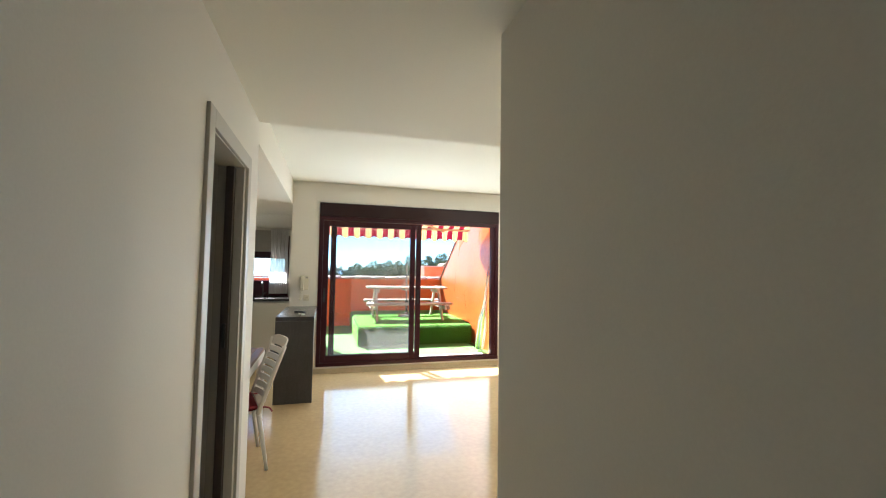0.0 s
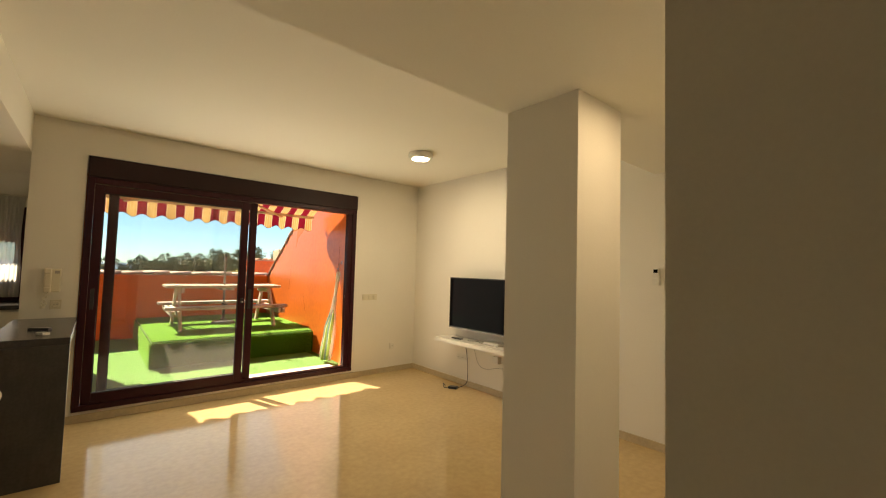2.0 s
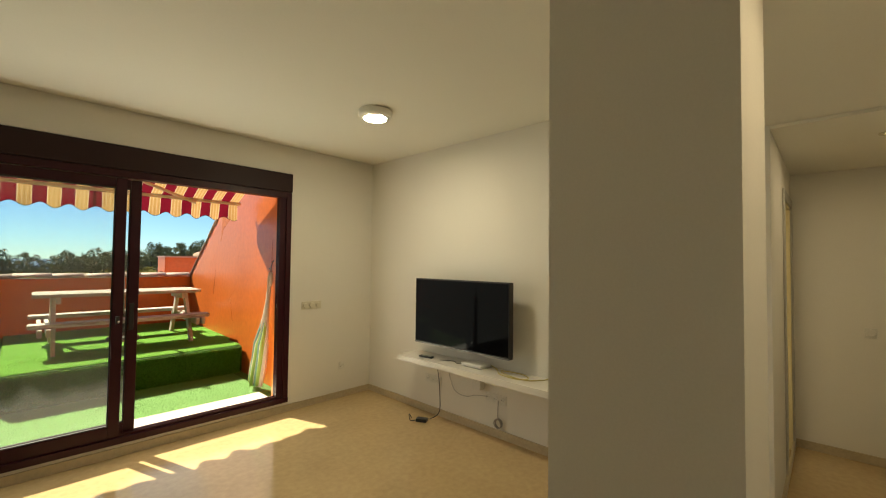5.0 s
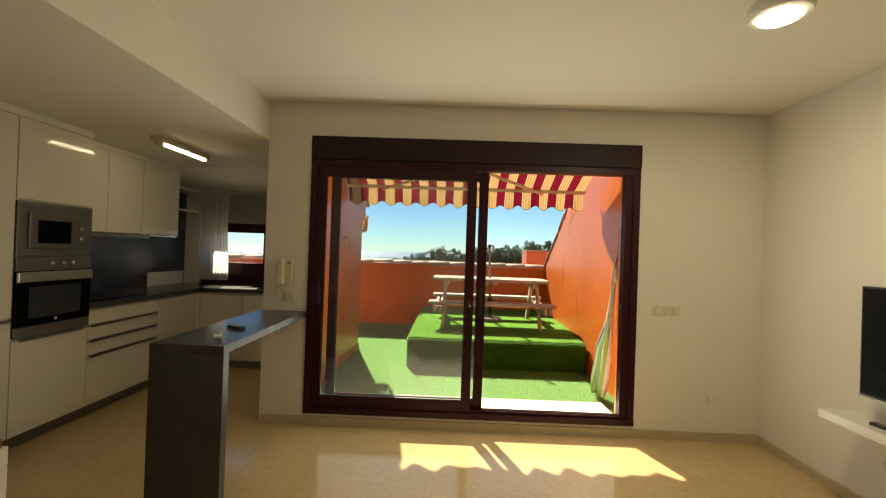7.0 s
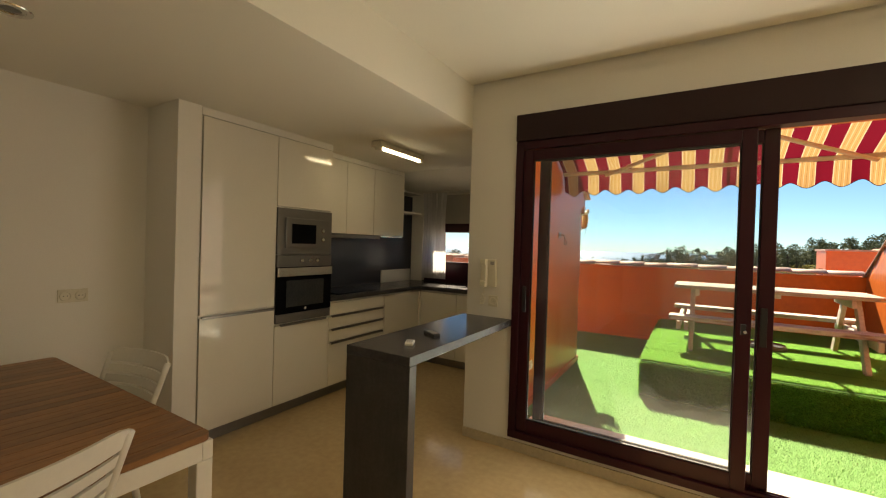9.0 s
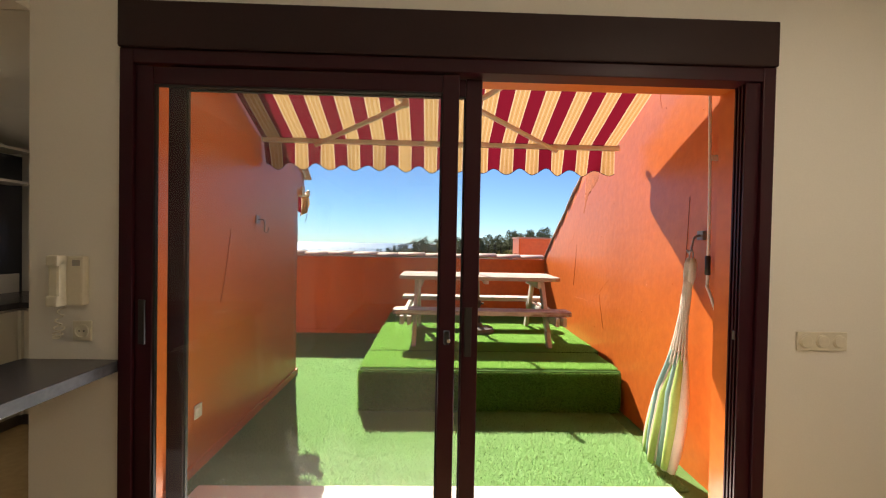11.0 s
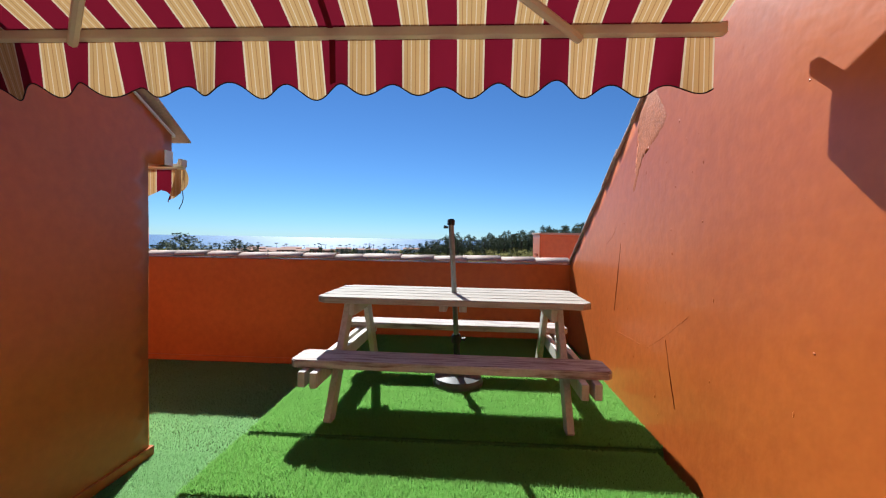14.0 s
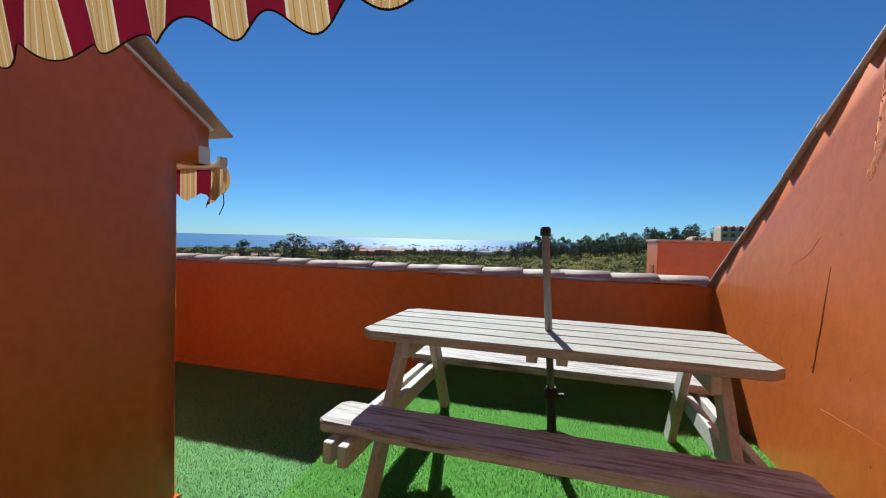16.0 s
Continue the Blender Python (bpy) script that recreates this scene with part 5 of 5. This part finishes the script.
# cracks and scars in the render
cr = thing("wall_scars", (0, 0, 0), "raised scars and cracks in the orange render", "render", kind="structure")
for pts in ([(9.209, 1.501), (9.258, 1.234), (9.308, 1.006)], [(8.478, 0.992), (8.417, 0.83), (8.354, 0.673)], [(8.692, 0.89), (8.447, 1.033), (8.254, 1.158)], [(9.227, 0.862), (9.018, 0.879), (8.805, 0.885)],
            [(9.285, 1.631), (9.399, 1.541), (9.532, 1.489)], [(7.45, 2.75), (7.38, 2.50)], [(7.6, 0.66), (7.52, 0.60)]):
    p3 = [(wall_x(y, z) + 0.0008, y, z) for y, z in pts]
    part("scar", sweep(bmesh.new(), [p + Vector((0, 0.003 * math.sin(k * 1.7), 0.002 * math.sin(k))) for k, p in enumerate(spline(p3, 6))], 0.0020, 5), "orange", cr)
for pts, w in (([(7.02, 1.815), (7.035, 1.58), (7.052, 1.343)], 0.0042), ([(9.202, 1.501), (9.251, 1.234), (9.301, 1.006)], 0.003), ([(8.471, 0.992), (8.410, 0.83), (8.347, 0.673)], 0.003)):
    p3 = [(wall_x(y, z) + 0.001, y, z) for y, z in pts]
    part("scar", sweep(bmesh.new(), spline(p3, 6), w, 5), "crackline", cr)
# small lumps in the render
rnd = random.Random(21)
spots = [(8.21, 1.70), (8.32, 2.02), (8.41, 1.80), (8.15, 1.61), (9.57, 0.81), (8.73, 1.27), (8.21, 2.02), (9.60, 0.99), (8.16, 1.88), (8.40, 2.13), (8.58, 0.65), (8.25, 1.85), (8.57, 1.39), (9.04, 1.06), (8.45, 1.58)]
spots += [(y, 0.5 + rnd.random() * min(2.0, 0.7 * (10.9 - y))) for y in [6.8 + 3.4 * rnd.random() for _ in range(30)]]
lumps = [mesh_of("lump", lathe(bmesh.new(), [(1.0, -0.3), (0.85, 0.35), (0.45, 0.8), (0.1, 0.95)], 7), "orange", True)]
for y, z in spots:
    o = new("lump", lumps[0])
    o.parent = cr
    r = 0.003 + 0.006 * rnd.random() ** 2
    o.matrix_basis = pose(wall_x(y, z) + 0.001, y, z, 0, -90, 0) @ Matrix.Diagonal((r * (0.8 + 1.6 * rnd.random()), r, 0.0022 + 0.001 * rnd.random(), 1))
# a patch where the paint has come off, its ground rough
bm = bmesh.new()
edge = [(8.733, 2.454), (8.648, 2.355), (8.548, 2.232), (8.56, 2.154), (8.685, 2.092), (8.822, 2.044), (8.881, 1.986), (8.964, 1.831), (9.005, 1.873), (8.903, 2.062), (8.948, 2.217), (8.90, 2.338)]
ring = [p for p in spline([(0, y, z) for y, z in edge], 5)]
bm.faces.new([bm.verts.new((0, p.y + 0.002 * math.sin(k * 1.9), p.z + 0.002 * math.sin(k * 2.7))) for k, p in enumerate(ring)])
bmesh.ops.triangulate(bm, faces=bm.faces)
for _ in range(4):
    bmesh.ops.subdivide_edges(bm, edges=[e for e in bm.edges if e.calc_length() > 0.03], cuts=1)
    bmesh.ops.triangulate(bm, faces=[f for f in bm.faces if len(f.verts) > 3])
for v in bm.verts:
    rim = any(e.is_boundary for e in v.link_edges)
    v.co.x = wall_x(v.co.y, v.co.z) - (-0.002 if rim else 0.0016 + 0.0006 * noise.noise(v.co * 40))
part("rough_patch", bm, "roughorange", cr, "rough patch in the render", smooth=True)
for pts in ([(7.35, 1.55), (7.28, 1.25), (7.22, 1.05)], [(8.0, 2.2), (8.05, 2.25)]):
    p3 = [(LX + 0.001, y, z) for y, z in pts]
    part("scar", sweep(bmesh.new(), spline(p3, 6), 0.004, 5), "crackline", cr)

# hook and outlet on the left wall
hk = thing("wall_hook", (LX, 7.79, 1.645), "galvanised hook on a small wall plate", "hook")
part("plate", boxes((0.0, 0.008, -0.035, 0.035, -0.035, 0.035), bev=0.002), "iron", hk)
part("hook", sweep(bmesh.new(), spline([(0.008, 0, 0), (0.05, 0, 0.0), (0.06, 0.0, -0.05), (0.05, 0.02, -0.09), (0.06, 0.06, -0.10), (0.065, 0.075, -0.06)], 6), 0.005, 6), "iron", hk, smooth=True)
socket((LX + 0.002, 6.955, 0.418), radians(90), 1, True, "white weatherproof outlet low on the terrace wall", "socket")

# hammock hung up on one hook
hm = thing("hammock", (2.925, 6.825, 1.56), "striped cotton hammock gathered up and hung from a wall hook", "hammock")
part("plate", boxes((0.02, 0.045, 0.022, 0.080, -0.028, 0.028), bev=0.003), "iron", hm, "galvanised wall plate")
part("hook", sweep(bmesh.new(), spline([(0.022, 0.05, 0.0), (-0.012, 0.05, -0.012), (-0.028, 0.045, -0.055), (-0.04, 0.04, -0.092), (-0.044, 0.055, -0.105), (-0.04, 0.075, -0.092)], 6), 0.007, 8), "iron", hm, smooth=True)
part("ring", sweep(bmesh.new(), [(-0.04, 0.035 + 0.018 * math.cos(a), -0.125 + 0.04 * math.sin(a)) for a in [k * math.pi / 8 for k in range(17)]], 0.004, 6), "iron", hm, smooth=True)


def centre(t):
    """The line on which the hammock hangs, from its ring down to the floor."""
    return Vector((-0.04 - 0.09 * t, 0.04 + 0.03 * t + 0.09 * t * t, -0.15 - 1.30 * t))


rnd = random.Random(4)
for sy in (-1, 1):
    part("clew", sweep(bmesh.new(), [Vector((-0.04, 0.035 + sy * 0.018, -0.14)), Vector((-0.04, 0.04 + sy * 0.022, -0.18)), Vector((-0.045, 0.04 + sy * 0.024, -0.25)), Vector((-0.045, 0.045 + sy * 0.015, -0.30))], [0.014, 0.022, 0.022, 0.016], 10), "rope", hm, "whipped rope clew", smooth=True)
for k in range(16):
    ph0 = 2 * math.pi * k / 16
    pts = []
    for i in range(13):
        t = 0.08 + 0.42 * i / 12
        r = 0.024 + 0.008 * math.sin(6 * t) + 0.055 * max(0, (t - 0.24) / 0.26) ** 1.5
        a = ph0 + 5.0 * min(t, 0.3)
        pts.append(centre(t) + Vector((0.5 * r * math.cos(a), r * math.sin(a), 0)))
    part("string", sweep(bmesh.new(), pts, 0.0065, 5), "rope", hm, smooth=True)
folds = ["cotton", "lime", "cotton", "teal", "cotton", "lime", "cotton", "teal", "cotton", "lime", "cotton"]
for k, mt in enumerate(folds):
    u = k / (len(folds) - 1) * 2 - 1
    pts, rs = [], []
    for i in range(15):
        t = 0.44 + 0.56 * i / 14
        s = min(1, (t - 0.44) / 0.2)
        spread = 0.045 + 0.105 * math.sin(math.pi * min(1, (t - 0.40) / 0.62) * 0.62)
        wob = 0.010 * math.sin(4 * t + k * 1.3)
        pts.append(centre(t) + Vector((-0.035 * math.cos(u * 1.5) * s + wob - (0.012 if k % 2 else 0), u * spread, 0.012 * math.sin(k * 2.1))))
        rs.append((0.011 + 0.019 * s) * (1 - 0.25 * max(0, t - 0.9) / 0.1))
    part("fold", sweep(bmesh.new(), pts, rs, 8), mt, hm, smooth=True)

# crank rod of the awning
ck = thing("awning_crank", (2.925, 6.768, 0), "white awning crank rod with a black grip", "crank")
part("rod", sweep(bmesh.new(), spline([(0.0, 0.03, 2.72), (0, 0.015, 2.2), (0, 0.0, 1.75), (0.0, -0.002, 1.30), (-0.005, -0.008, 1.26), (-0.01, -0.05, 1.205), (-0.01, -0.10, 1.115)], 6), 0.0085, 8), "matte", ck, smooth=True)
part("grip", sweep(bmesh.new(), [(0, 0, 1.44), (0, 0, 1.435), (0, 0, 1.38), (0, -0.001, 1.33), (0, -0.001, 1.325)], [0.012, 0.016, 0.015, 0.016, 0.011], 10), "black", ck, "black rubber grip", smooth=True)
part("eye", sweep(bmesh.new(), [(0.0, 0.03, 2.70), (-0.02, 0.04, 2.80)], 0.012, 8), "matte", ck)
part("wall_clip", boxes((0.008, 0.05, 0.0, 0.02, 2.0, 2.03)), "matte", ck)

# turf: short blades over floor and platform
def turf(name, label, patches, seed, mat):
    """Single-triangle blades, scattered over rectangles given by a corner, two edges, a normal and a count."""
    g = np.random.default_rng(seed)
    vs, n = [], 0
    for o, e1, e2, nm, count in patches:
        o, e1, e2, nm = (np.array(q, float) for q in (o, e1, e2, nm))
        p = o + g.random((count, 1)) * e1 + g.random((count, 1)) * e2
        a = g.random(count) * 2 * np.pi
        t1 = e1 / np.linalg.norm(e1)
        t2 = np.cross(nm, t1)
        side = np.cos(a)[:, None] * t1 + np.sin(a)[:, None] * t2
        lean = np.cos(a * 3.7)[:, None] * t1 + np.sin(a * 5.3)[:, None] * t2
        h = (0.012 + 0.012 * g.random((count, 1)))
        vs.append(np.stack([p - side * 0.0030, p + side * 0.0030, p + nm * h + lean * 0.008], 1).reshape(-1, 3))
        n += count
    v = np.concatenate(vs)
    me = bpy.data.meshes.new(name)
    me.vertices.add(len(v)), me.loops.add(len(v)), me.polygons.add(n)
    me.vertices.foreach_set("co", v.ravel())
    me.loops.foreach_set("vertex_index", np.arange(len(v)))
    me.polygons.foreach_set("loop_start", np.arange(0, len(v), 3))
    me.polygons.foreach_set("loop_total", np.full(n, 3))
    me.update()
    me.materials.append(M[mat])
    return tagged(new(name, me), label, "turf", kind="stuff")


Z1, Z2 = TF - 0.012, 0.405
turf("turf", "bright green artificial turf on the terrace floor", [
    ((-0.13, 6.76, Z1), (2.98, 0, 0), (0, 1.10, 0), (0, 0, 1), 150000),
    ((-0.13, 7.86, Z1), (0.83, 0, 0), (0, 1.0, 0), (0, 0, 1), 48000),
    ((-3.0, 8.81, Z1), (3.70, 0, 0), (0, 1.95, 0), (0, 0, 1), 175000)], 1, "paleblade")
turf("platform_turf", "bright green artificial turf over the raised platform", [
    ((0.72, 7.90, Z2), (2.22, 0, 0), (0, 0.500, 0), (0, 0, 1), 75000),
    ((0.72, 8.465, Z2), (2.31, 0, 0), (0, 2.30, 0), (0, 0, 1), 250000),
    ((0.70, 7.86, TF), (2.23, 0, 0), (0, 0, 0.34), (0, -1, 0), 40000),
    ((0.70, 7.88, TF), (0, 2.88, 0), (0, 0, 0.34), (-1, 0, 0), 26000)], 2, "blade")
# the gap between the two sections, drawn as a dark brown strip
single("platform_edge", boxes((0.71, 2.955, 8.416, 8.448, 0.06, 0.385)), "bark", (0, 0, 0), "dark brown strip in the gap between the turf sections", "edge strip")

# ---- ground, sea and the far view ----
def ground_z(x, y):
    """Land that falls from the house towards the shore, with a hill to one side."""
    d = math.hypot(x, y - 8)
    az = math.atan2(x, y - 8)
    z = -10 - 10.5 * min(1, max(0, (d - 60) / 650)) ** 0.9
    hill = math.exp(-((az - 0.40) / 0.17) ** 2) * max(0, min(1, (d - 90) / 170))
    z += 15.5 * hill * math.exp(-max(0, d - 330) / 250)
    z += 7.5 * max(0, min(1, (az + 0.2) / 0.3)) * max(0, min(1, (d - 190) / 140)) * (d < 600)
    z += 0.7 * noise.noise(Vector((x * 0.02, y * 0.02, 0)))
    return z if d < 690 else min(z, -20.5)


bm = bmesh.new()
rings = []
for d in (2, 30, 60, 90, 120, 150, 180, 210, 250, 290, 340, 400, 470, 550, 640, 700, 760, 1500, 3150):
    rings.append([bm.verts.new((d * math.sin(a), 8 + d * math.cos(a), ground_z(d * math.sin(a), 8 + d * math.cos(a)) if d < 740 else -24)) for a in [2 * math.pi * k / 96 for k in range(96)]])
for u, v in zip(rings, rings[1:]):
    for k in range(96):
        bm.faces.new((u[k], u[(k + 1) % 96], v[(k + 1) % 96], v[k]))
bm.faces.new(rings[0])
structure("ground", bm, "field", "scrubby green and straw coloured land towards the coast", "ground", smooth=True)
bm = bmesh.new()
rings = [[bm.verts.new((d * math.sin(a), 8 + d * math.cos(a), -20.0)) for a in [2 * math.pi * k / 64 for k in range(64)]] for d in (560, 3000, 18000)]
for u, v in zip(rings, rings[1:]):
    for k in range(64):
        bm.faces.new((u[k], u[(k + 1) % 64], v[(k + 1) % 64], v[k]))
structure("water", bm, "sea", "blue sea glittering in the sun at the horizon", "sea")


def clump_mesh(name, rows, mat, seed, leaf=0.5):
    """Leaf clumps as many small loose triangles; rows of (x, y, z, rx, rz, count)."""
    g = np.random.default_rng(seed)
    vs = []
    for x, y, z, rx, rz, n in rows:
        q = g.normal(size=(n, 3))
        q /= np.linalg.norm(q, axis=1)[:, None]
        q *= (0.55 + 0.5 * g.random((n, 1)))
        p = q * (rx, rx, rz) + (x, y, z)
        vs.append((p[:, None, :] + g.normal(size=(n, 3, 3)) * leaf * 0.5).reshape(-1, 3))
    v = np.concatenate(vs)
    n = len(v) // 3
    me = bpy.data.meshes.new(name)
    me.vertices.add(3 * n), me.loops.add(3 * n), me.polygons.add(n)
    me.vertices.foreach_set("co", v.ravel())
    me.loops.foreach_set("vertex_index", np.arange(3 * n))
    me.polygons.foreach_set("loop_start", np.arange(0, 3 * n, 3))
    me.polygons.foreach_set("loop_total", np.full(n, 3))
    me.update()
    me.materials.append(M[mat])
    return me


def polar(az, d):
    a = radians(az)
    x, y = d * math.sin(a), 8 + d * math.cos(a)
    return x, y, ground_z(x, y)


rnd = random.Random(11)


def tree_rows(h, r, seed):
    q = random.Random(seed)
    rows = []
    for k in range(15):
        a, s, up = q.random() * 6.3, q.random() ** 0.6, (k + q.random()) / 15
        wide = math.sin(math.pi * (0.15 + 0.72 * up)) * (0.75 + 0.5 * q.random())
        rows.append((r * s * wide * math.cos(a), r * s * wide * math.sin(a), h * (0.14 + 0.80 * up), r * (0.22 + 0.22 * q.random()), r * (0.22 + 0.18 * q.random()), 70))
    return rows


kinds = []
for k in range(6):
    bm = sweep(bmesh.new(), [(0, 0, -0.3), (0.1, 0.05, 2.2), (0.15, -0.1, 4.2), (0.1, 0, 6.5)], [0.38, 0.28, 0.2, 0.08], 7)
    for a in (0.4, 2.3, 4.5):
        sweep(bm, [(0.1, 0, 3.0), (1.2 * math.cos(a), 1.2 * math.sin(a), 5.0)], [0.15, 0.05], 5)
    t = thing("tree", (0, 0, 0), "dark leafy tree in the far tree belt", "tree", "far trees")
    part("trunk", bm, "bark", t)
    cr = new("crown", clump_mesh("crown", tree_rows(9.0 + 0.5 * (k % 3), 2.9 + 0.35 * (k % 2) + 0.3 * (k // 3), 30 + k), "leaf", 50 + k, 0.42))
    cr.parent = t
    kinds.append(t)
spots = []
for k in range(125):
    q = (k + rnd.random()) / 125
    spots.append((-6 + 22.5 * q, 290 + 100 * rnd.random(), (0.78 + 0.32 * q) * (0.55 + 0.9 * rnd.random() ** 1.8)))
for k in range(60):
    spots.append((-35 + 30 * rnd.random(), 330 + 200 * rnd.random(), 0.28 + 0.35 * rnd.random()))
for az, d, s in ((-35.6, 200, 1.0), (-37, 215, 0.75), (-30, 270, 0.80), (-28.8, 270, 0.68), (-40, 210, 0.62), (-42, 220, 0.70), (-44, 215, 0.55), (-46, 230, 0.6), (-48, 230, 0.5), (16.5, 210, 0.8), (18.6, 245, 0.9), (23.5, 230, 1.0), (12, 235, 1.1), (-51, 235, 0.6), (-15, 330, 0.6), (-13, 320, 0.7), (-11, 300, 0.7)):
    spots.append((az, d, s))
for i, (az, d, s) in enumerate(spots):
    x, y, z = polar(az, d)
    base = kinds[i % 6]
    turn = rnd.random() * 360
    if i < 6:
        base.matrix_basis = pose(x, y, z, 0, 0, turn)
        base.scale = (s, s, s)
    else:
        s *= 1.5 if az < -25 else 1.22
        wide = s * (1.0 + 0.5 * rnd.random()) * (1.9 if az < -25 and d < 300 else 1.0)
        copy_thing(base, pose(x, y, z, 0, 0, turn)).scale = (wide, wide, s * (0.9 + 0.2 * rnd.random()))
# scrub in the fields
rows = []
for k in range(5200):
    az = -58 + 95 * rnd.random()
    d = 105 + 330 * rnd.random() ** 1.3
    x, y, z = polar(az, d)
    r = (0.7 + 1.8 * rnd.random() ** 2) * (1.0 if d < 260 else 1.3)
    rows.append((x, y, z + 0.3 * r, r * 1.6, r * 0.65, 24))
tagged(new("scrub", clump_mesh("scrub", rows, "scrub", 77, 0.55)), "olive and straw coloured scrub in the fields", "scrub", kind="stuff")
rows = []
for k in range(1500):
    az = -58 + 95 * rnd.random()
    d = 115 + 450 * rnd.random() ** 1.2
    x, y, z = polar(az, d)
    r = 0.9 + 2.6 * rnd.random() ** 2.2
    rows.append((x, y, z + 0.5 * r, r * 1.2, r * 0.9, 34))
tagged(new("bushes", clump_mesh("bushes", rows, "leaf", 78, 0.6)), "dark green bushes scattered over the fields", "bush", kind="stuff")
# palms near the shore
bm = sweep(bmesh.new(), [(0, 0, -0.3), (0.1, 0, 4), (0.0, 0.1, 8)], [0.25, 0.2, 0.17], 6)
palm = thing("palm", polar(-24, 520), "tall palm tree near the shore", "palm", "shore palms")
part("trunk", bm, "bark", palm)
bm = bmesh.new()
for k in range(14):
    a = k * 2.4
    r = 3.0 + 0.6 * math.sin(k)
    u, w_ = Vector((math.cos(a), math.sin(a), 0)), Vector((-math.sin(a), math.cos(a), 0)) * 0.45
    p = [Vector((0, 0, 8)), u * r * 0.5 + Vector((0, 0, 8.9 + 0.3 * math.sin(k * 1.7))), u * r + Vector((0, 0, 7.7))]
    v = [bm.verts.new(q) for q in (p[0], p[1] - w_, p[2], p[1] + w_)]
    bm.faces.new(v)
part("fronds", bm, "leaf", palm)
for k in range(46):
    x, y, z = polar(-33 + 29 * (k + rnd.random()) / 46, 500 + 130 * rnd.random())
    copy_thing(palm, pose(x, y, z, 0, 0, 360 * rnd.random())).scale = (1, 1, 0.62 + 0.5 * rnd.random())


def house(az, d, w, dep, h, mat, label, storeys=2, bays=4, face=0.0):
    x, y, z = polar(az, d)
    hs = thing("house", (x, y, z - 0.5), label, "house", "far houses")
    hs.rotation_euler.z = -radians(az) + face
    wl = part("wall", boxes((-w / 2, w / 2, -dep / 2, dep / 2, 0, h)), mat, hs)
    part("roof", prism(bmesh.new(), [(-dep / 2 - 0.4, h), (0, h + 1.3), (dep / 2 + 0.4, h)], 0, -w / 2 - 0.4, w / 2 + 0.4), "rooftile", hs)
    for s in range(storeys):
        for b in range(bays):
            xx = -w / 2 + w * (b + 0.5) / bays
            zz = 0.9 + s * (h - 0.5) / storeys
            part("window", boxes((xx - 0.55, xx + 0.55, -dep / 2 - 0.06, -dep / 2 - 0.01, zz, zz + 1.3)), "darkpane", wl)
    return hs


for az, d, w, h, m in ((-29.0, 330, 16, 5.0, "redhouse"), (-26.3, 345, 13, 4.2, "redhouse"), (-24.4, 355, 20, 5.2, "redhouse"), (-22.0, 370, 12, 4.4, "ochre"), (-13.5, 420, 22, 4.5, "ochre"), (-10.0, 400, 16, 4.0, "matte"), (-39.0, 250, 16, 3.0, "matte"), (-36.5, 250, 9, 3.0, "matte"), (-43.5, 240, 12, 3.0, "ochre"), (-31.5, 320, 12, 4.4, "redhouse"), (-27.6, 380, 15, 5.6, "redhouse"), (-25.4, 400, 13, 5.0, "ochre"), (-23.3, 420, 18, 6.0, "redhouse"), (-20.6, 430, 14, 5.0, "redhouse"), (-18.6, 400, 12, 4.2, "redhouse"), (-16.6, 440, 16, 5.2, "ochre"), (-6.5, 400, 26, 4.0, "matte"), (-3.0, 390, 18, 4.4, "matte")):
    house(az, d, w, 8, h, m, "low tile-roofed house among the trees", 1 if h < 4.3 else 2, max(3, int(w / 4)))


def apartments(az, d, w, h, storeys, bays, label):
    x, y, z = polar(az, d)
    ap = thing("apartment_building", (x, y, z - 1.0), label, "building", "hillside apartments")
    ap.rotation_euler.z = -radians(az) + 0.35
    wl = part("wall", boxes((-w / 2, w / 2, -5, 5, 0, h)), "ochre", ap)
    for k in range(bays + 1):
        part("gable_post", boxes((-w / 2 + w * k / bays - 0.25, -w / 2 + w * k / bays + 0.25, -5.3, -4.6, 0.5, h + 0.9)), "ochre", ap)
    for s in range(storeys):
        part("balcony", boxes((-w / 2, w / 2, -6.2, -5.31, 0.6 + s * h / storeys, 1.4 + s * h / storeys)), "ochre", ap)
        for b in range(bays):
            xx = -w / 2 + w * (b + 0.5) / bays
            part("window", boxes((xx - 0.9, xx + 0.9, -5.06, -5.01, 1.4 + s * h / storeys, 2.9 + s * h / storeys)), "darkpane", wl)
    for k in range(bays):
        xx = -w / 2 + w * (k + 0.5) / bays
        bm = prism(bmesh.new(), [(xx - w / bays / 2, h), (xx, h + 1.2), (xx + w / bays / 2, h)], 1, -5, 5)
        part("roof", bm, "rooftile", ap)
    return ap


apartments(20.8, 235, 19, 8.5, 3, 6, "ochre apartment building with balconies on the hill")
apartments(16.9, 245, 10, 6.0, 2, 3, "small ochre apartment building on the hill")

# the body of the house under and beside the terrace, and the next one
structure("house_base", boxes((-3.4, 7.2, -1.9, 11.07, -10.8, -0.26)), "orange", "orange rendered storeys below the flat", "building")
structure("next_house", boxes((2.3, 9.0, 11.4, 15.5, -10.9, -1.0)), "orange", "orange rendered next house below the terrace", "building")
structure("terrace_slab", boxes((-3.4, 3.3, 6.44, 11.07, -0.3, -0.255)), "marble", "slab under the terrace", "slab")
structure("roof_slab", boxes((-3.4, 7.2, -1.9, 6.43, 3.0, 3.2), (3.95, 7.2, 5.1, 6.43, 0, 3.0)), "marble", "flat roof over the flat", "roof")
